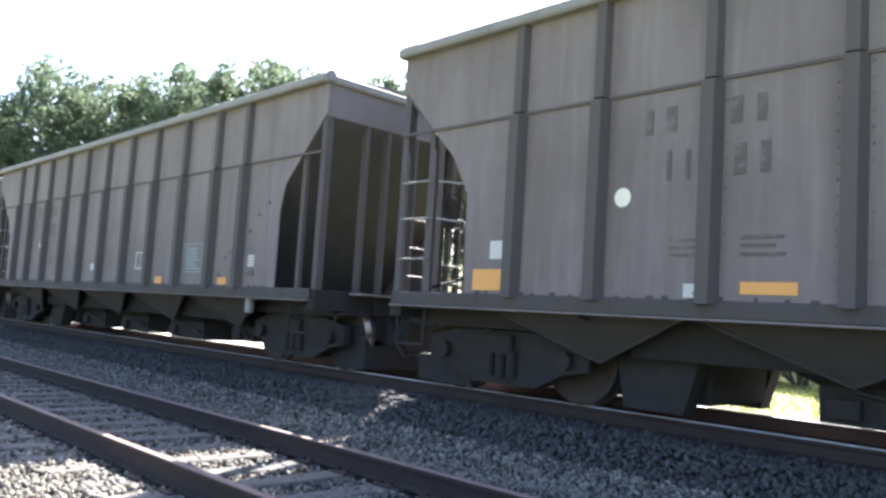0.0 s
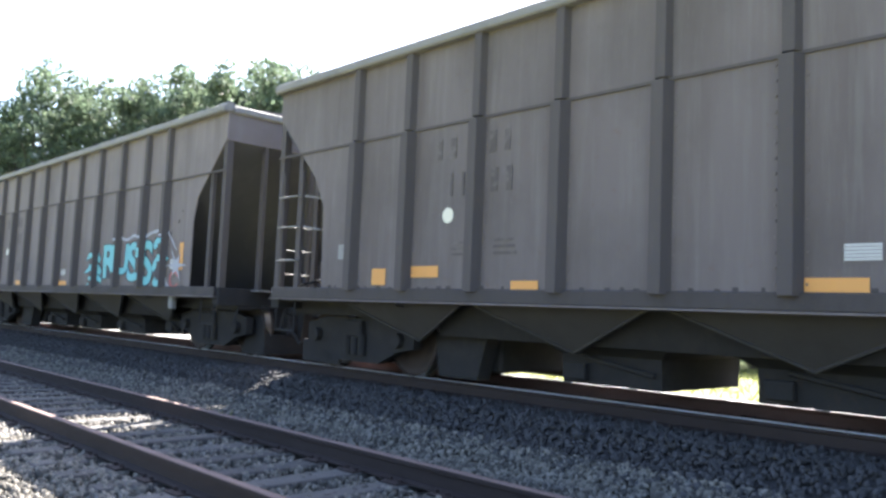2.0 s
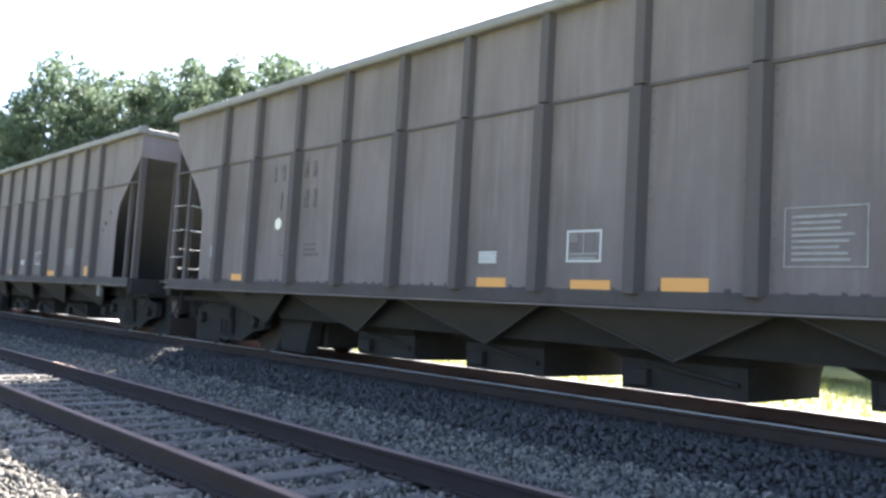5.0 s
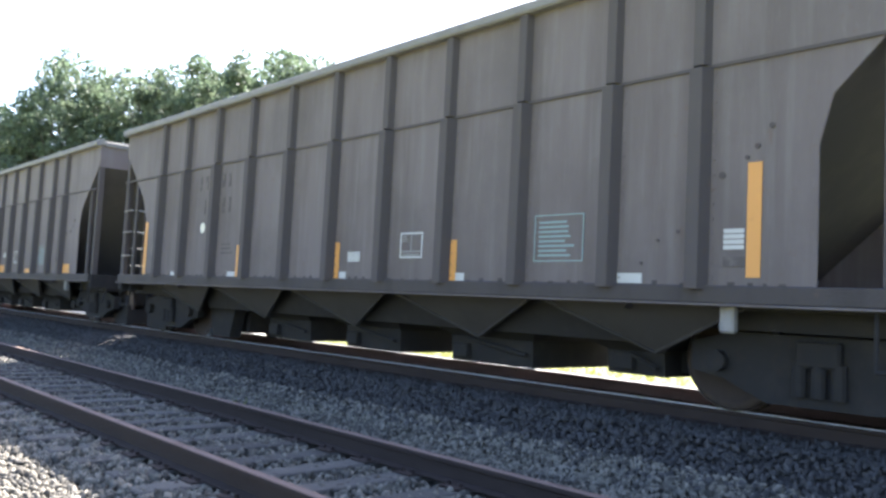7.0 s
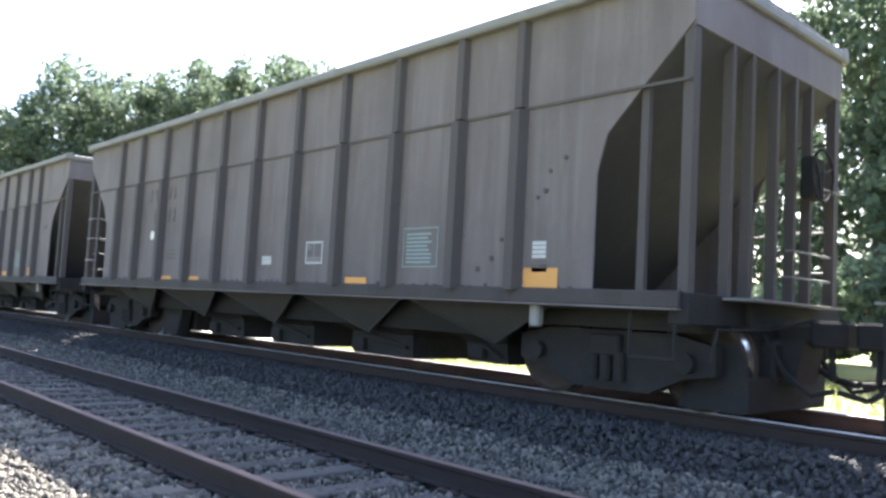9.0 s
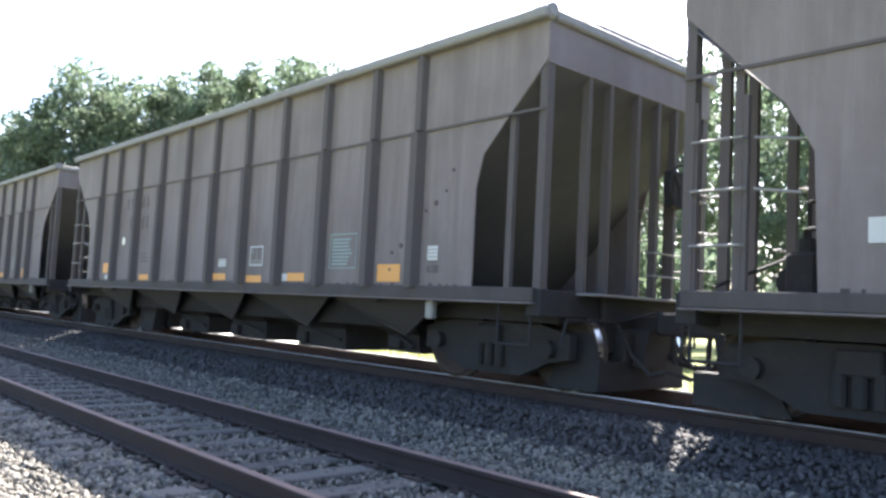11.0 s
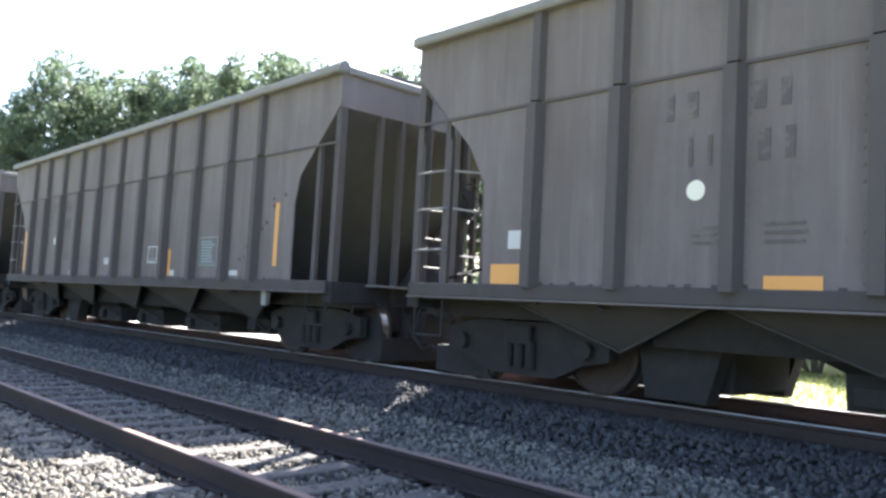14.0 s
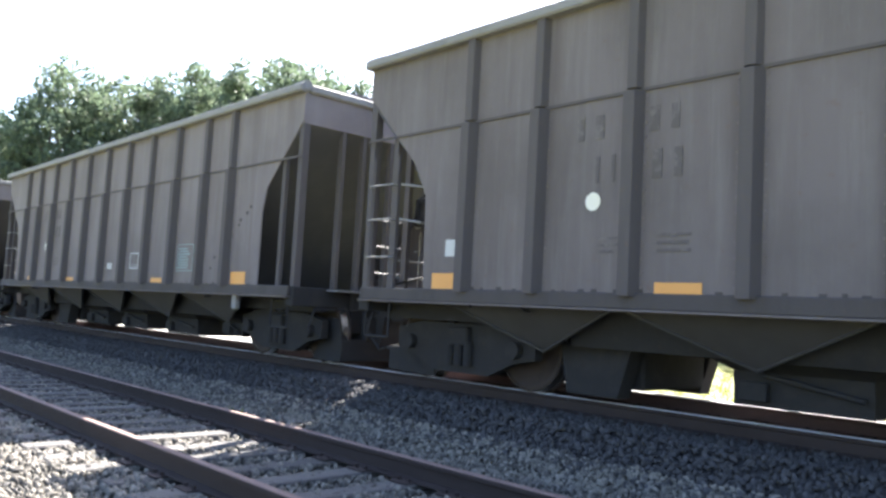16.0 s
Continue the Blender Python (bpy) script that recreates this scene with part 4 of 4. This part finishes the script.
# ---- spray paint on one car ----
def glyph(ch, x, z, height, fat, lift, material, name, car, wide=1.0, lean=0.0):
    cu = bpy.data.curves.new(name, "FONT")
    cu.body, cu.size, cu.offset, cu.extrude = ch, height * 1.4, fat, 0.001
    ob = bpy.data.objects.new(name, cu)
    scene.collection.objects.link(ob)
    dg = bpy.context.evaluated_depsgraph_get()
    me = bpy.data.meshes.new_from_object(ob.evaluated_get(dg))
    bpy.data.objects.remove(ob)
    me.materials.clear()
    me.materials.append(material)
    out = new(name, me)
    out.parent = car
    out.matrix_basis = Matrix.Translation((x, -HW - lift, z)) @ pose(0, 0, 0, 90, 0, 0) @ pose(0, 0, 0, 0, 0, lean) @ Matrix.Diagonal((wide, 1, 1, 1))
    return out


def stroke(name, car, pts, width, lift, material, label=""):
    """A flat spray stroke with a width at each point: x, z, width factor."""
    bm = B()
    L, R = [], []
    fine = []
    for i in range(len(pts) - 1):
        p0, p1, p2, p3 = pts[max(0, i - 1)], pts[i], pts[i + 1], pts[min(len(pts) - 1, i + 2)]
        for j in range(4):
            u = j / 4
            fine.append(tuple(0.5 * (2 * b + (c - a) * u + (2 * a - 5 * b + 4 * c - e) * u * u + (3 * b - a - 3 * c + e) * u ** 3) for a, b, c, e in zip(p0, p1, p2, p3)))
    pts = fine + [pts[-1]]
    n = len(pts)
    for i, (x, z, f) in enumerate(pts):
        a, b = pts[max(0, i - 1)], pts[min(n - 1, i + 1)]
        d = Vector((b[0] - a[0], b[1] - a[1])).normalized()
        o = Vector((-d.y, d.x)) * width * f
        L.append(bm.verts.new((x + o.x, -HW - lift, z + o.y)))
        R.append(bm.verts.new((x - o.x, -HW - lift, z - o.y)))
    for i in range(n - 1):
        bm.faces.new((L[i], R[i], R[i + 1], L[i + 1]))
    return part(name, bm, material, car, label)


def arc(cx, cz, rx, rz, a0, a1, n, f0=1.0, f1=1.0):
    out = []
    for i in range(n + 1):
        a = radians(a0 + (a1 - a0) * i / n)
        out.append((cx + rx * math.cos(a), cz + rz * math.sin(a), f0 + (f1 - f0) * i / n))
    return out


def graffiti(car):
    lab = "bold aqua sprayed letter with a dark outline"
    for ch, x, z, h, w, lean in (("S", 4.44, 1.15, 0.78, 1.05, 0), ("R", 2.62, 1.27, 0.64, 1.20, 3), ("U", 3.20, 1.37, 0.56, 1.25, -3), ("S", 3.84, 1.22, 0.70, 1.15, 0)):
        tagged(glyph(ch, x, z, h, 0.052, 0.012, M_SPRAYDARK, "letter_outline", car, w, lean))
        tagged(glyph(ch, x, z, h, 0.026, 0.016, M_AQUA, "letter", car, w, lean), lab)
    # barbed shapes at both ends
    for name, pts in (("barb", [(4.98, 1.80, 0.6), (5.15, 1.90, 1.0), (5.40, 1.93, 0.5), (5.46, 1.90, 0.1)]),
                      ("barb", [(4.98, 1.38, 0.7), (5.12, 1.52, 1.0), (5.36, 1.60, 0.7), (5.62, 1.58, 0.1)]),
                      ("barb", [(5.05, 1.12, 0.9), (5.20, 1.19, 1.2), (5.38, 1.16, 0.8), (5.55, 1.08, 0.1)]),
                      ("barb", [(1.72, 1.62, 0.1), (1.95, 1.74, 0.8), (2.25, 1.72, 1.0), (2.48, 1.60, 0.6)]),
                      ("barb", [(1.66, 1.36, 0.1), (1.95, 1.44, 0.7), (2.30, 1.46, 1.1), (2.56, 1.36, 0.7)]),
                      ("barb", [(1.82, 1.08, 0.1), (2.05, 1.22, 0.7), (2.35, 1.26, 0.8), (2.60, 1.20, 0.5)])):
        stroke("barb_outline", car, [(x, z, f * 1.35 + 0.15) for x, z, f in pts], 0.085, 0.012, M_SPRAYDARK)
        stroke(name, car, pts, 0.085, 0.016, M_AQUA, "pointed aqua sprayed flourish")
    stroke("halo", car, [(3.05, 2.0, 0.6), (3.4, 2.04, 1), (3.75, 1.98, 1), (4.1, 2.05, 1), (4.45, 1.98, 1), (4.8, 2.06, 1), (5.2, 2.10, 1), (5.5, 2.06, 0.9), (5.75, 1.86, 0.7), (5.9, 1.72, 0.3)],
           0.028, 0.014, M_SPRAYPALE, "pale sprayed halo line")
    stroke("halo", car, [(5.50, 1.30, 0.4), (5.58, 1.14, 1), (5.72, 1.06, 1), (5.78, 1.0, 0.4)], 0.03, 0.014, M_SPRAYPALE)
    # the same paint where it runs over the ribs
    lift = RIB_DEEP + 0.004
    for x, spans in ((2.26, ((1.66, 1.76), (1.40, 1.52), (1.20, 1.28))), (3.39, ((1.36, 1.88),)), (4.52, ((1.20, 1.34), (1.62, 1.80))), (5.43, ((1.85, 1.94), (1.53, 1.65), (1.09, 1.20)))):
        for z0, z1 in spans:
            part("rib_paint", box(B(), x - 0.054, x + 0.054, -HW - lift - 0.002, -HW - lift, z0, z1), M_AQUA, car, "aqua spray paint across a rib")
    for x in (3.39, 4.52, 5.43):
        part("rib_halo", box(B(), x - 0.054, x + 0.054, -HW - lift - 0.002, -HW - lift, 1.97, 2.02), M_SPRAYPALE, car)
    burst = B()
    stroke("red_scrawl", car, arc(5.86, 1.22, 0.16, 0.13, 20, 330, 14, 1.0, 0.5), 0.035, 0.011, M_SPRAYRED, "faded red sprayed ring")
    vs = []
    for i in range(18):
        a = 2 * math.pi * i / 18
        r = 0.13 if i % 3 else (0.40, 0.30, 0.44)[(i // 3) % 3]
        vs.append(burst.verts.new((5.92 + math.cos(a) * r, -HW - 0.02, 1.46 + math.sin(a) * r * 0.8)))
    burst.faces.new(vs)
    part("starburst", burst, M_SPRAYPALE, car, "pale sprayed starburst")


graffiti(cars[3])
tagged(cars[3], "weathered steel coal hopper car with large aqua graffiti letters")


# ---- motion ----
# small departures from even running, metres, at the named seconds
JOLT = {0: -0.19, 0.5: 0.14, 1: 0.27, 1.5: 0.19, 2: -0.19, 2.5: -0.38, 3: 0.34, 3.5: 0.13, 4: 0.25, 4.5: -0.44, 7: -0.19, 7.5: -0.23, 8: 0.36, 8.5: 0.36,
        11: 0.28, 11.5: -0.09, 12: -0.26, 12.5: 0.2, 13: 0.14, 13.5: 0.25, 14: -0.39, 14.5: -0.36, 15: 0.08, 15.5: -0.08, 16: 0.07}


def rear_end(t):
    """x of the trailing rim corner of car 0."""
    return -7.08498 + 15.042755 * t + 0.0090263 * t ** 2 + 0.0005629 * t ** 3


def motions():
    steps = [0.5 * i for i in range(33)]
    spin = [i / 30 for i in range(481)]
    for k, car in cars.items():
        walk(car, [(t, pose(rear_end(t) + JOLT.get(t, 0) - k * PITCH + HALF, Y_MAIN, Z_MAIN + 0.003)) for t in steps])
        for ws in [c for c in car.children if c.name.split(".")[0] == "wheelset"]:
            x = ws.location.x
            walk(ws, [(t, pose(x, 0, 0.457, 0, math.degrees((rear_end(t) - rear_end(0)) / 0.462) % 360)) for t in spin])


motions()
